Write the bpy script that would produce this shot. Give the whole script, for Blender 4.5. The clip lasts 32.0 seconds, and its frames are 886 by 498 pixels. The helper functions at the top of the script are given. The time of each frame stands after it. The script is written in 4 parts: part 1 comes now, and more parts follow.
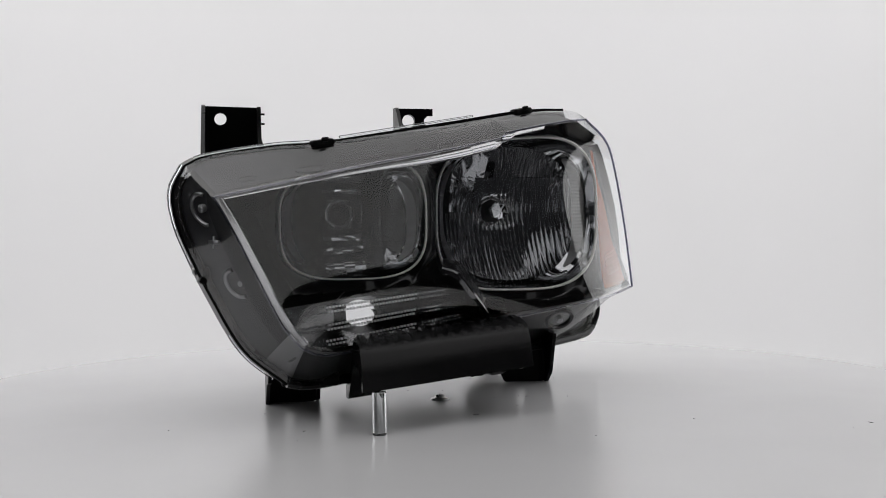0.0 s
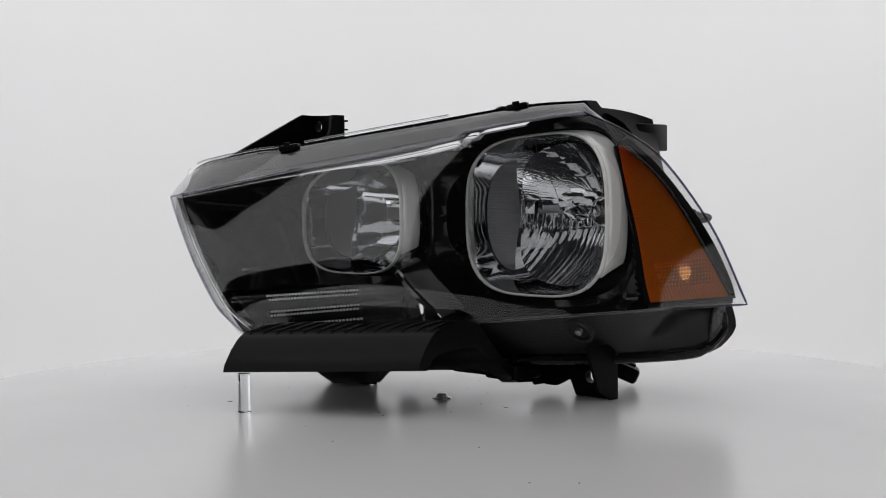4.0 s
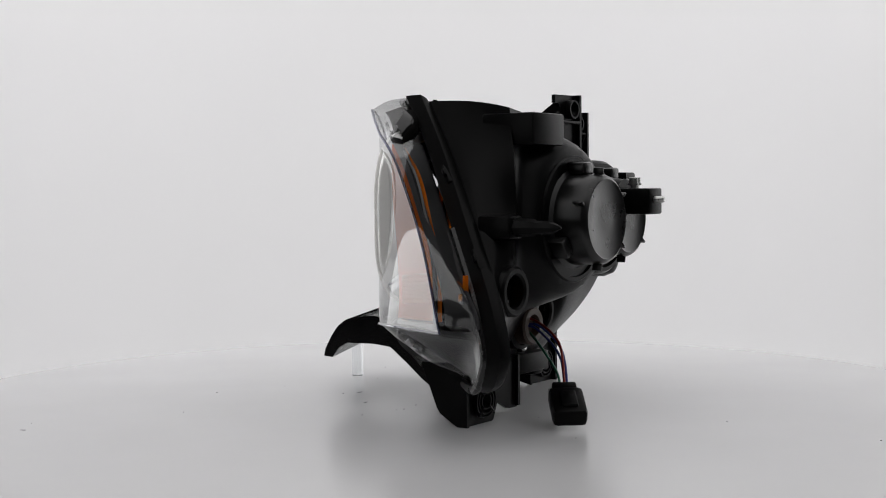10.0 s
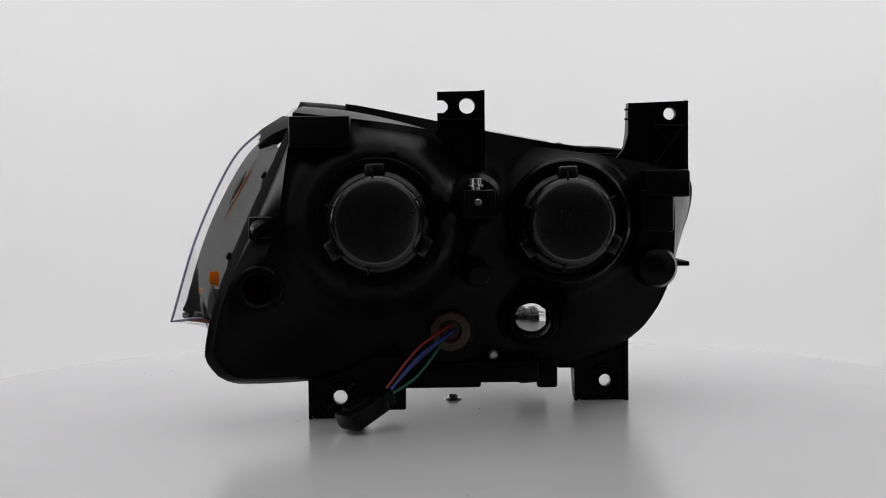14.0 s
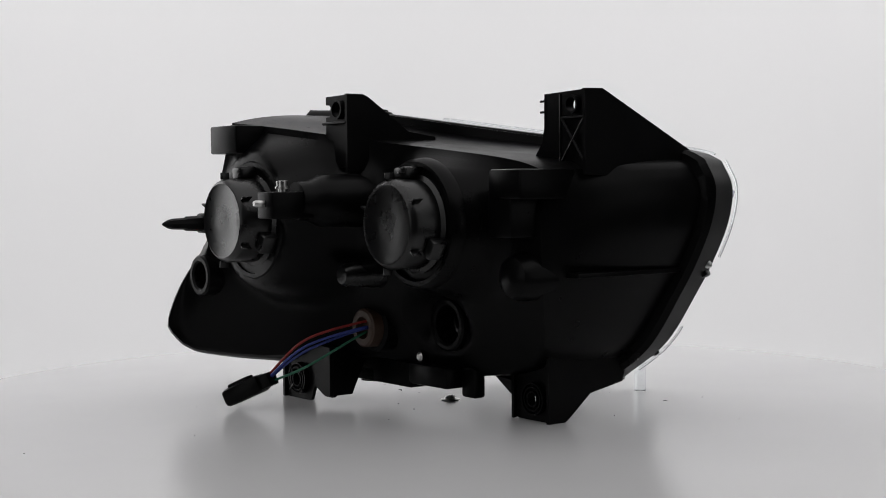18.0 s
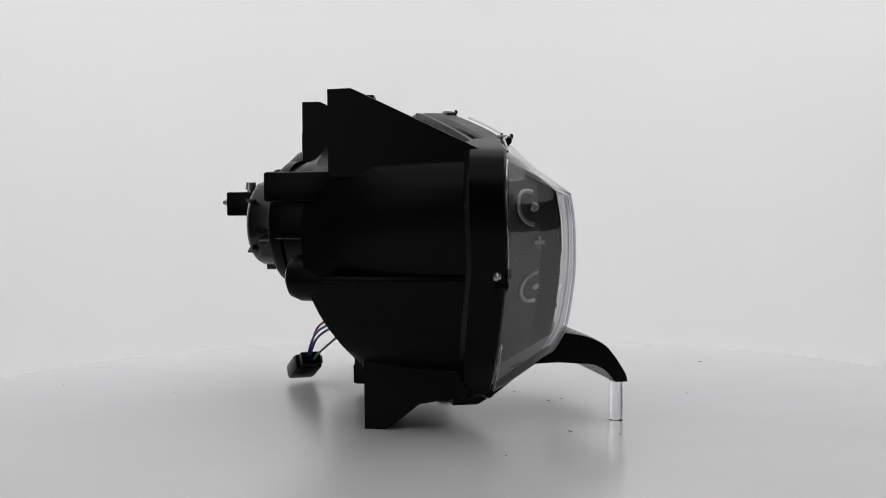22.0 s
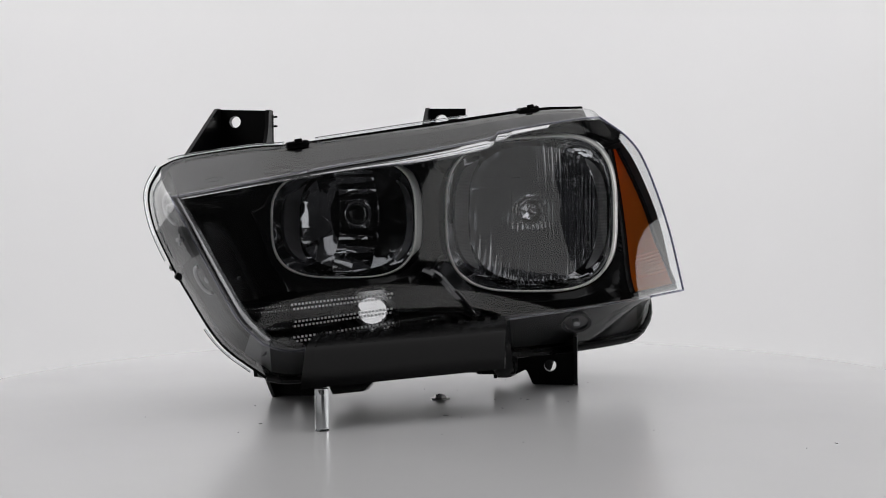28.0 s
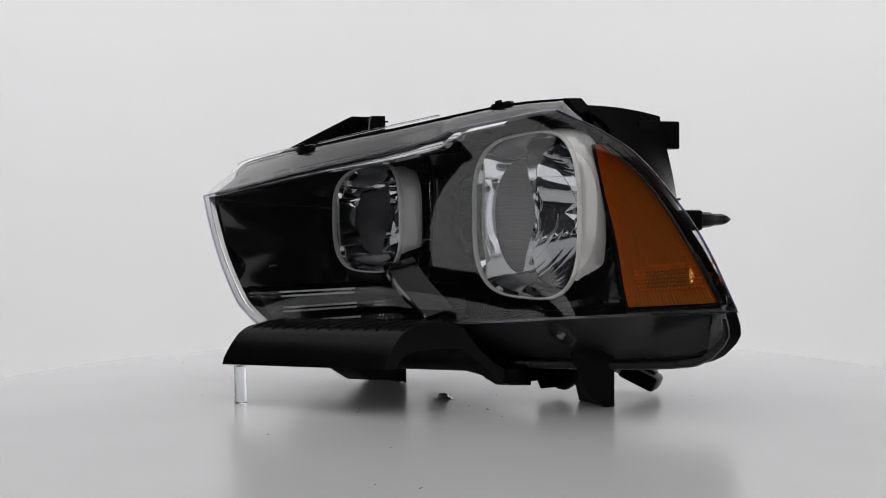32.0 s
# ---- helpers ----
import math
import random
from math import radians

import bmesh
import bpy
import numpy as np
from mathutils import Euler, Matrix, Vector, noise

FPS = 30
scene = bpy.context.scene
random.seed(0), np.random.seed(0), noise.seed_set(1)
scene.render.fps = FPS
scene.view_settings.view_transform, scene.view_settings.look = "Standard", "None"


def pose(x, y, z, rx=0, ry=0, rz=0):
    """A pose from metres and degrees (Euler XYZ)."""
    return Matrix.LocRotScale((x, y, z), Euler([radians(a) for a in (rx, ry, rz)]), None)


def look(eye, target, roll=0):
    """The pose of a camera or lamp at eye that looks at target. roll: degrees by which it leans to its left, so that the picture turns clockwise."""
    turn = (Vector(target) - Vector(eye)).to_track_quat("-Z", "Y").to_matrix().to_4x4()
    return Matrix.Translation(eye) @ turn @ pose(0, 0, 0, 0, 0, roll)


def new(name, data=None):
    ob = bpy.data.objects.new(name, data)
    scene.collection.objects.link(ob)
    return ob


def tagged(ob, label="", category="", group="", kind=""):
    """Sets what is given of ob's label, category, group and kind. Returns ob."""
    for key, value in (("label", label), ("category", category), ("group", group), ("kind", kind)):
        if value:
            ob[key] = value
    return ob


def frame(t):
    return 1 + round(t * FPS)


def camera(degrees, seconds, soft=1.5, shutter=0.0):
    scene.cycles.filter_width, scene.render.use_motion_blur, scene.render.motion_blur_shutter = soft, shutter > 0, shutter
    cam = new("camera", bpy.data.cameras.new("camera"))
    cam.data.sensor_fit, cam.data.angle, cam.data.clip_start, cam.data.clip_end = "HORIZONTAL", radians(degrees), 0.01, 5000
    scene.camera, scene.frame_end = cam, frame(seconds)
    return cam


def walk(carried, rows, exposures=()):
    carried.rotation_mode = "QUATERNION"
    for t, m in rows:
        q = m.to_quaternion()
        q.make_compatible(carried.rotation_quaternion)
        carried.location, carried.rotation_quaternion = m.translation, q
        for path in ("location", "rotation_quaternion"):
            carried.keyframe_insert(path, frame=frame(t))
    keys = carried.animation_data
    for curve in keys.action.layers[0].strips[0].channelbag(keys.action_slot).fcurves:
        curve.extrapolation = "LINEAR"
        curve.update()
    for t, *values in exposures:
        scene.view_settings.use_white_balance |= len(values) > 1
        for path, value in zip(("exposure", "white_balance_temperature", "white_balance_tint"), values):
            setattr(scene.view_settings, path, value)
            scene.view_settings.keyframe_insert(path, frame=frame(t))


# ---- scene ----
# Origin: the turntable's axis at the level of its top. The lamp's own axes: x to its outer side, y to its back, z up.
SPIN = -13.4257   # degrees a second
START = 9.3       # degrees at the clip's start

cam = camera(36.09, 32.0, soft=1.0)
walk(cam, [(0.0, pose(0, -1.5, 0.2324, 87.4843, 0.5631, 0.0608)), (32.0, pose(0, -1.5, 0.2324, 87.4843, 0.5631, 0.0608))],
     exposures=[(0.0, 0.0), (32.0, 0.0)])


# ---- world and light ----
def studio_light():
    w = bpy.data.worlds.new("studio")
    scene.world = w
    w.use_nodes = True
    w.node_tree.nodes["Background"].inputs[0].default_value = (0.5, 0.5, 0.52, 1)
    w.node_tree.nodes["Background"].inputs[1].default_value = 0.02

    def softbox(name, eye, target, sx, sy, watts, colour=(1, 1, 1)):
        d = bpy.data.lights.new(name, "AREA")
        d.shape, d.size, d.size_y, d.energy, d.color = "RECTANGLE", sx, sy, watts, colour
        ob = new(name, d)
        ob.matrix_world = look(eye, target)
        return ob

    white = (1.0, 0.985, 0.99)
    softbox("softbox_over_table", (0, 0, 2.62), (0, 0, 0), 5.8, 5.8, 104, white)
    for side in (-1, 1):
        softbox("softbox_backdrop", (side * 0.85, 0.6, 1.32), (side * 1.3, 1.9, 0.48), 1.3, 0.5, 9.6, white)
    for azimuth, wide, watts in ((-41.5, .82, 2.5), (54, .90, 1.9)):
        a = radians(azimuth)
        softbox("side_softbox", (1.75 * math.sin(a), -1.75 * math.cos(a), 0.65), (0, 0, 0.40), wide, 1.40, watts)
    for azimuth, wide, watts in ((-121.5, 1.20, 6.2), (125, 1.42, 4.4)):
        a = radians(azimuth)
        softbox("rear_softbox", (1.95 * math.sin(a), -1.95 * math.cos(a), 0.55), (0, 0, 0.45), wide, 1.50, watts)


studio_light()


# ---- materials ----
def material(name, base, rough=0.5, metal=0.0, spec=0.5, grain=0.0, scale=60.0, bump=0.0, bump_scale=400.0, coat=0.0, stain=0.0):
    m = bpy.data.materials.new(name)
    m.use_nodes = True
    nt = m.node_tree
    n, li = nt.nodes, nt.links
    b = n["Principled BSDF"]
    b.inputs["Base Color"].default_value = (*base, 1)
    b.inputs["Roughness"].default_value = rough
    b.inputs["Metallic"].default_value = metal
    b.inputs["Specular IOR Level"].default_value = spec
    b.inputs["Coat Weight"].default_value = coat
    co = n.new("ShaderNodeTexCoord")
    if grain or stain:
        small = n.new("ShaderNodeTexNoise")
        small.inputs["Scale"].default_value = scale
        small.inputs["Detail"].default_value = 6
        large = n.new("ShaderNodeTexNoise")
        large.inputs["Scale"].default_value = scale * 0.13
        large.inputs["Detail"].default_value = 3
        li.new(co.outputs["Object"], small.inputs["Vector"])
        li.new(co.outputs["Object"], large.inputs["Vector"])
        add = n.new("ShaderNodeMath")
        add.operation = "ADD"
        li.new(small.outputs["Fac"], add.inputs[0])
        li.new(large.outputs["Fac"], add.inputs[1])
        rng = n.new("ShaderNodeMapRange")
        rng.inputs["From Min"].default_value, rng.inputs["From Max"].default_value = 0.6, 1.4
        rng.inputs["To Min"].default_value, rng.inputs["To Max"].default_value = 1 - grain, 1 + grain
        li.new(add.outputs[0], rng.inputs["Value"])
        mul = n.new("ShaderNodeVectorMath")
        mul.operation = "SCALE"
        mul.inputs[0].default_value = base
        li.new(rng.outputs[0], mul.inputs["Scale"])
        li.new(mul.outputs[0], b.inputs["Base Color"])
        rr = n.new("ShaderNodeMapRange")
        rr.inputs["From Min"].default_value, rr.inputs["From Max"].default_value = 0.6, 1.4
        rr.inputs["To Min"].default_value, rr.inputs["To Max"].default_value = rough * (1 - stain), min(1, rough * (1 + stain))
        li.new(add.outputs[0], rr.inputs["Value"])
        li.new(rr.outputs[0], b.inputs["Roughness"])
    if bump:
        tex = n.new("ShaderNodeTexNoise")
        tex.inputs["Scale"].default_value = bump_scale
        tex.inputs["Detail"].default_value = 4
        li.new(co.outputs["Object"], tex.inputs["Vector"])
        bp = n.new("ShaderNodeBump")
        bp.inputs["Strength"].default_value = bump
        bp.inputs["Distance"].default_value = 0.001
        li.new(tex.outputs["Fac"], bp.inputs["Height"])
        li.new(bp.outputs[0], b.inputs["Normal"])
    return m


def clear_material(name, tint, ior, rough=0.0, power=1.35, gain=0.95):
    """Thin clear plastic: lets light straight through and mirrors by Fresnel."""
    m = bpy.data.materials.new(name)
    m.use_nodes = True
    n, li = m.node_tree.nodes, m.node_tree.links
    n.remove(n["Principled BSDF"])
    tr = n.new("ShaderNodeBsdfTransparent")
    tr.inputs[0].default_value = (*tint, 1)
    gl = n.new("ShaderNodeBsdfGlossy")
    gl.inputs["Roughness"].default_value = rough
    r0 = gain * ((ior - 1) / (ior + 1)) ** 2
    lw = n.new("ShaderNodeLayerWeight")
    lw.inputs["Blend"].default_value = 0.5
    pw = n.new("ShaderNodeMath")
    pw.operation = "POWER"
    pw.inputs[1].default_value = power
    li.new(lw.outputs["Facing"], pw.inputs[0])
    fr = n.new("ShaderNodeMapRange")
    fr.inputs["To Min"].default_value, fr.inputs["To Max"].default_value = r0, 1.0
    li.new(pw.outputs[0], fr.inputs["Value"])
    mx = n.new("ShaderNodeMixShader")
    li.new(fr.outputs[0], mx.inputs[0])
    li.new(tr.outputs[0], mx.inputs[1])
    li.new(gl.outputs[0], mx.inputs[2])
    li.new(mx.outputs[0], n["Material Output"].inputs[0])
    return m


def glass_material(name, ior):
    m = bpy.data.materials.new(name)
    m.use_nodes = True
    n, li = m.node_tree.nodes, m.node_tree.links
    n.remove(n["Principled BSDF"])
    gl = n.new("ShaderNodeBsdfGlass")
    gl.inputs["IOR"].default_value = ior
    gl.inputs["Color"].default_value = (0.96, 0.97, 0.975, 1)
    li.new(gl.outputs[0], n["Material Output"].inputs[0])
    return m


def amber_material(name, base, rough, through_share):
    """Clear amber plastic: a tinted see-through share, the rest lit by its own surface and from behind."""
    m = material(name, base, rough, spec=0.25, grain=0.08, scale=90)
    n, li = m.node_tree.nodes, m.node_tree.links
    tl = n.new("ShaderNodeBsdfTranslucent")
    tl.inputs[0].default_value = (min(1, base[0] * 1.6), base[1] * 1.5, base[2], 1)
    mx = n.new("ShaderNodeMixShader")
    mx.inputs[0].default_value = 0.45
    li.new(n["Principled BSDF"].outputs[0], mx.inputs[1])
    li.new(tl.outputs[0], mx.inputs[2])
    tr = n.new("ShaderNodeBsdfTransparent")
    tr.inputs[0].default_value = (0.95, 0.36, 0.03, 1)
    top = n.new("ShaderNodeMixShader")
    top.inputs[0].default_value = through_share
    li.new(mx.outputs[0], top.inputs[1])
    li.new(tr.outputs[0], top.inputs[2])
    li.new(top.outputs[0], n["Material Output"].inputs[0])
    return m


M_BLACK = material("black_moulded_plastic", (0.0022, 0.0022, 0.0024), 0.32, spec=0.09, grain=0.25, scale=40, bump=0.10, bump_scale=900, stain=0.2)
M_GUIDE = material("black_guide_plastic", (0.003, 0.003, 0.0032), 0.22, spec=0.14, grain=0.25, scale=40, bump=0.12, bump_scale=900, stain=0.2)
M_CAP = material("matt_black_rubber", (0.003, 0.003, 0.0032), 0.28, spec=0.45, grain=0.2, scale=50, bump=0.1, bump_scale=700, stain=0.15)
M_GLOSS = material("gloss_black_bezel", (0.004, 0.004, 0.004), 0.15, spec=0.5, grain=0.2, scale=30, stain=0.2)
M_GREY = material("grey_bezel_skirt", (0.025, 0.025, 0.026), 0.4, spec=0.3, grain=0.15, scale=50, stain=0.1)
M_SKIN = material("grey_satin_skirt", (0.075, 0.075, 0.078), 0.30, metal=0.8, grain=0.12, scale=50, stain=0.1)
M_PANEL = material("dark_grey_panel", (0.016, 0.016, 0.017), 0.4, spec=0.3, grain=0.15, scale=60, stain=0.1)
# pale base stands in for glare low on the cover's inner side
M_FOOT = material("glare_toned_skirt", (0.28, 0.28, 0.285), 0.30, metal=0.85, grain=0.12, scale=50, stain=0.1)
M_SHELF = material("grey_bezel_shelf", (0.018, 0.018, 0.019), 0.45, spec=0.25, grain=0.08, scale=40)
M_CHROME = material("chrome_plating", (0.77, 0.775, 0.79), 0.03, metal=1.0, grain=0.03, scale=25, stain=0.4)
M_FIN = material("smoked_chrome_plating", (0.16, 0.16, 0.165), 0.09, metal=1.0, grain=0.05, scale=25, stain=0.3)
# near-white, hardly metallic bases stand in for bright reflections on the chrome
M_RIM = material("white_shine_rim_plating", (0.95, 0.94, 0.905), 0.28, metal=0.05, grain=0.04, scale=25, stain=0.3)
M_FRAME = material("white_shine_wall_plating", (0.90, 0.895, 0.87), 0.22, metal=0.25, grain=0.04, scale=25, stain=0.3)
M_RIBBED = material("grey_ribbed_plating", (0.40, 0.40, 0.41), 0.3, metal=0.9, grain=0.08, scale=60)
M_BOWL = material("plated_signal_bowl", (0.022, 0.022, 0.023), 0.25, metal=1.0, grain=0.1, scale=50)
M_TRIM = material("satin_chrome_trim", (0.92, 0.92, 0.93), 0.16, metal=0.9, grain=0.05, scale=35, stain=0.3)
M_STEEL = material("zinc_steel", (0.55, 0.55, 0.54), 0.3, metal=1.0, grain=0.1, scale=80, stain=0.3)
M_LENS = clear_material("clear_polycarbonate", (0.97, 0.975, 0.98), 1.58, 0.03, 3.2, 1.8)
M_SIDE = clear_material("clear_polycarbonate_side", (0.97, 0.975, 0.98), 1.58, 0.03, 3.2, 1.8)
M_UNDER = clear_material("clear_polycarbonate_underside", (0.97, 0.975, 0.98), 1.58, 0.08, 6.0, 0.4)
M_EDGE = clear_material("polycarbonate_edge", (0.34, 0.34, 0.44), 1.5, 0.05, 3.0, 1.0)
M_RIDGE = clear_material("polycarbonate_ridge", (0.75, 0.75, 0.82), 1.5, 0.05, 2.0, 2.5)
M_FLANGE = glass_material("polished_flange", 1.58)
M_PRISM = glass_material("prism_plastic", 1.5)
# pale base holds the light that reaches these prisms through the bulb hole
M_BACKLIT = material("backlit_tone_prism_plastic", (0.82, 0.82, 0.83), 0.2, grain=0.3, scale=300)
M_INNER = clear_material("inner_signal_lens", (0.93, 0.935, 0.94), 1.3, 0.0, 5.0)
M_AMBER = amber_material("amber_plastic", (0.72, 0.172, 0.011), 0.16, 0.22)
M_AMBER_B = amber_material("bright_amber_prisms", (0.85, 0.30, 0.03), 0.12, 0.55)
M_BROWN = material("brown_bulb_socket", (0.034, 0.016, 0.008), 0.5, grain=0.15)
M_RED = material("red_wire_sleeve", (0.22, 0.012, 0.01), 0.45, grain=0.1)
M_BLUE = material("blue_wire_sleeve", (0.018, 0.035, 0.20), 0.45, grain=0.1)
M_GREEN = material("green_wire_sleeve", (0.012, 0.11, 0.06), 0.45, grain=0.1)
M_ACRYL = glass_material("clear_acrylic", 1.49)
M_BULB = clear_material("bulb_glass", (0.93, 0.94, 0.95), 1.5)
M_TABLE = material("white_satin_laminate", (0.61, 0.61, 0.615), 0.23, grain=0.02, scale=5, bump=0.012, bump_scale=40, stain=0.10)
M_SWEEP = material("white_backdrop_paper", (0.82, 0.82, 0.825), 0.85, grain=0.012, scale=4, bump=0.02, bump_scale=150)
M_DARK = material("dark_studio_wall", (0.03, 0.03, 0.032), 0.9, grain=0.1, scale=3)
M_SPECK = material("scuff_mark", (0.16, 0.16, 0.16), 0.5, grain=0.2)


# ---- mesh helpers ----
def part(name, bm, mat, parent=None, label="", flat=False, angle=35):
    me = bpy.data.meshes.new(name)
    bmesh.ops.recalc_face_normals(bm, faces=bm.faces)
    if not flat:
        lim = radians(angle)
        for f in bm.faces:
            f.smooth = True
        for e in bm.edges:
            if len(e.link_faces) == 2 and e.calc_face_angle(0) > lim:
                e.smooth = False
    bm.to_mesh(me)
    bm.free()
    me.materials.append(mat)
    ob = new(name, me)
    if parent:
        ob.parent = parent
    if label:
        ob["label"] = label
    return ob


def curve3(pts, n):
    """n + 1 points on a smooth open curve through pts, evenly by length."""
    p = np.array(pts, float)
    if len(p) == 2:
        return np.linspace(p[0], p[1], n + 1)
    e = np.vstack([2 * p[0] - p[1], p, 2 * p[-1] - p[-2]])
    out = []
    for i in range(1, len(e) - 2):
        a, b, c, d = e[i - 1:i + 3]
        k = np.linspace(0, 1, 24, endpoint=False)[:, None]
        out.append(0.5 * (2 * b + (c - a) * k + (2 * a - 5 * b + 4 * c - d) * k ** 2 + (3 * b - a - 3 * c + d) * k ** 3))
    f = np.vstack(out + [p[-1:]])
    s = np.concatenate([[0], np.cumsum(np.linalg.norm(np.diff(f, axis=0), axis=1))])
    q = np.linspace(0, s[-1], n + 1)
    return np.stack([np.interp(q, s, f[:, k]) for k in range(3)], 1)


def grid(bm, arr, closed=False):
    """Quads over a 2D array of points."""
    rows = [[bm.verts.new(Vector(p)) for p in r] for r in arr]
    for r0, r1 in zip(rows, rows[1:]):
        for i in range(len(r0) - (0 if closed else 1)):
            j = (i + 1) % len(r0)
            bm.faces.new((r0[i], r0[j], r1[j], r1[i]))
    return rows


def tube(bm, pts, radius, sides=8, cap=True):
    pts = [Vector(p) for p in pts]
    rings = []
    a = None
    for i, p in enumerate(pts):
        d = (pts[min(i + 1, len(pts) - 1)] - pts[max(i - 1, 0)]).normalized()
        a = d.orthogonal() if a is None else a - d * a.dot(d)
        a.normalize()
        b = d.cross(a)
        r = radius[i] if isinstance(radius, (list, tuple)) else radius
        rings.append([p + r * (math.cos(2 * math.pi * k / sides) * a + math.sin(2 * math.pi * k / sides) * b) for k in range(sides)])
    rows = grid(bm, rings, closed=True)
    if cap:
        bm.faces.new(rows[0])
        bm.faces.new(list(reversed(rows[-1])))


def lathe(bm, centre, axis, profile, sides=32, close_start=True, close_end=True):
    """Rings of (distance along the axis, radius)."""
    ax = Vector(axis).normalized()
    a = ax.orthogonal().normalized()
    b = ax.cross(a)
    c = Vector(centre)
    rings = [[c + ax * h + r * (math.cos(2 * math.pi * k / sides) * a + math.sin(2 * math.pi * k / sides) * b) for k in range(sides)] for h, r in profile]
    rows = grid(bm, rings, closed=True)
    if close_start:
        bm.faces.new(rows[0])
    if close_end:
        bm.faces.new(list(reversed(rows[-1])))


def block(bm, lo, hi, bevel=0.002, m=None):
    lo, hi = Vector(lo), Vector(hi)
    tmp = bmesh.new()
    bmesh.ops.create_cube(tmp, size=1, matrix=Matrix.Translation((lo + hi) / 2) @ Matrix.Diagonal((*(hi - lo), 1)))
    if bevel:
        bmesh.ops.bevel(tmp, geom=tmp.edges[:], offset=bevel, segments=2, affect="EDGES", profile=0.5)
    if m:
        bmesh.ops.transform(tmp, matrix=m, verts=tmp.verts)
    merge(bm, tmp)


def merge(bm, tmp):
    table = {}
    for v in tmp.verts:
        table[v] = bm.verts.new(v.co)
    for f in tmp.faces:
        bm.faces.new([table[v] for v in f.verts])
    tmp.free()


def plate(bm, outline, holes, origin, ux, uy, depth):
    """A plate with holes: outline in the plane (ux, uy) at origin, pushed depth metres along ux x uy."""
    tmp = bmesh.new()
    o, ux, uy = Vector(origin), Vector(ux), Vector(uy)
    nrm = ux.cross(uy).normalized()
    loops = [outline]
    for hx, hy, r in holes:
        loops.append([(hx + r * math.cos(2 * math.pi * k / 24), hy + r * math.sin(2 * math.pi * k / 24)) for k in range(24)])
    es = []
    for lp in loops:
        vs = [tmp.verts.new(o + ux * x + uy * y) for x, y in lp]
        es += [tmp.edges.new((vs[i], vs[(i + 1) % len(vs)])) for i in range(len(vs))]
    bmesh.ops.triangle_fill(tmp, edges=es, use_beauty=True)
    back = bmesh.ops.extrude_face_region(tmp, geom=tmp.faces[:])
    bmesh.ops.translate(tmp, verts=[g for g in back["geom"] if isinstance(g, bmesh.types.BMVert)], vec=nrm * depth)
    merge(bm, tmp)


def rounded(pts, r=0.004, n=4):
    """A polygon with rounded corners."""
    out = []
    for i, p in enumerate(pts):
        a, b, c = Vector(pts[i - 1]), Vector(p), Vector(pts[(i + 1) % len(pts)])
        d0, d1 = (a - b), (c - b)
        k = min(r, d0.length * 0.45, d1.length * 0.45)
        p0, p1 = b + d0.normalized() * k, b + d1.normalized() * k
        for j in range(n + 1):
            t = j / n
            q = p0 * (1 - t) ** 2 + b * 2 * t * (1 - t) + p1 * t * t
            out.append((q.x, q.y))
    return out


def smooth(a, b, x):
    t = np.clip((x - a) / (b - a), 0, 1)
    return t * t * (3 - 2 * t)


# ---- outlines of the lamp ----
NU, NV = 72, 36


def loop4(top, outer, bottom, inner):
    return [curve3(top, NU), curve3(outer, NV), curve3(bottom, NU), curve3(inner, NV)]


def ring(l4):
    return np.vstack([c[:-1] for c in l4])


def coons(l4):
    top, right, bot, left = l4[0], l4[1][::-1], l4[2][::-1], l4[3]
    u = np.linspace(0, 1, NU + 1)[None, :, None]
    v = np.linspace(0, 1, NV + 1)[:, None, None]
    ruled = (1 - v) * bot[None] + v * top[None] + (1 - u) * left[:, None] + u * right[:, None]
    return ruled - ((1 - u) * (1 - v) * bot[0] + u * (1 - v) * bot[-1] + (1 - u) * v * top[0] + u * v * top[-1])


FACE = loop4(
    [(-.250, -.188, .227), (-.107, -.118, .256), (-.027, -.079, .270), (.054, -.038, .2862), (.064, -.033, .2928), (.1345, .0130, .3064), (.170, .033, .3105)],
    [(.170, .033, .3105), (.203, .067, .287), (.224, .103, .2557), (.250, .149, .1865), (.2700, .182, .107)],
    [(.2700, .182, .107), (.206, .072, .104), (.133, .013, .097), (.043, -.044, .0883), (-.052, -.091, .0774), (-.131, -.130, .069), (-.152, -.143, .0708), (-.168, -.155, .0785)],
    [(-.168, -.155, .0785), (-.179, -.165, .092), (-.190, -.173, .108), (-.212, -.184, .153), (-.234, -.1885, .198), (-.250, -.188, .227)])
RIM = loop4(
    [(-.276, -.137, .257), (-.254, -.131, .2665), (-.188, -.112, .2765), (-.141, -.102, .280), (-.03, -.05, .297), (.092, .018, .318), (.148, .058, .3225)],
    [(.148, .058, .3225), (.170, .100, .267), (.200, .150, .190), (.220, .1846, .132), (.2285, .200, .088), (.2275, .197, .072), (.219, .187, .058)],
    [(.219, .187, .058), (.203, .170, .0495), (.143, .12, .0445), (.072, .06, .043), (-.05, -.012, .038), (-.150, -.083, .033), (-.180, -.097, .037)],
    [(-.180, -.097, .037), (-.222, -.114, .074), (-.252, -.128, .127), (-.270, -.136, .165), (-.284, -.139, .2), (-.288, -.139, .232), (-.276, -.137, .257)])
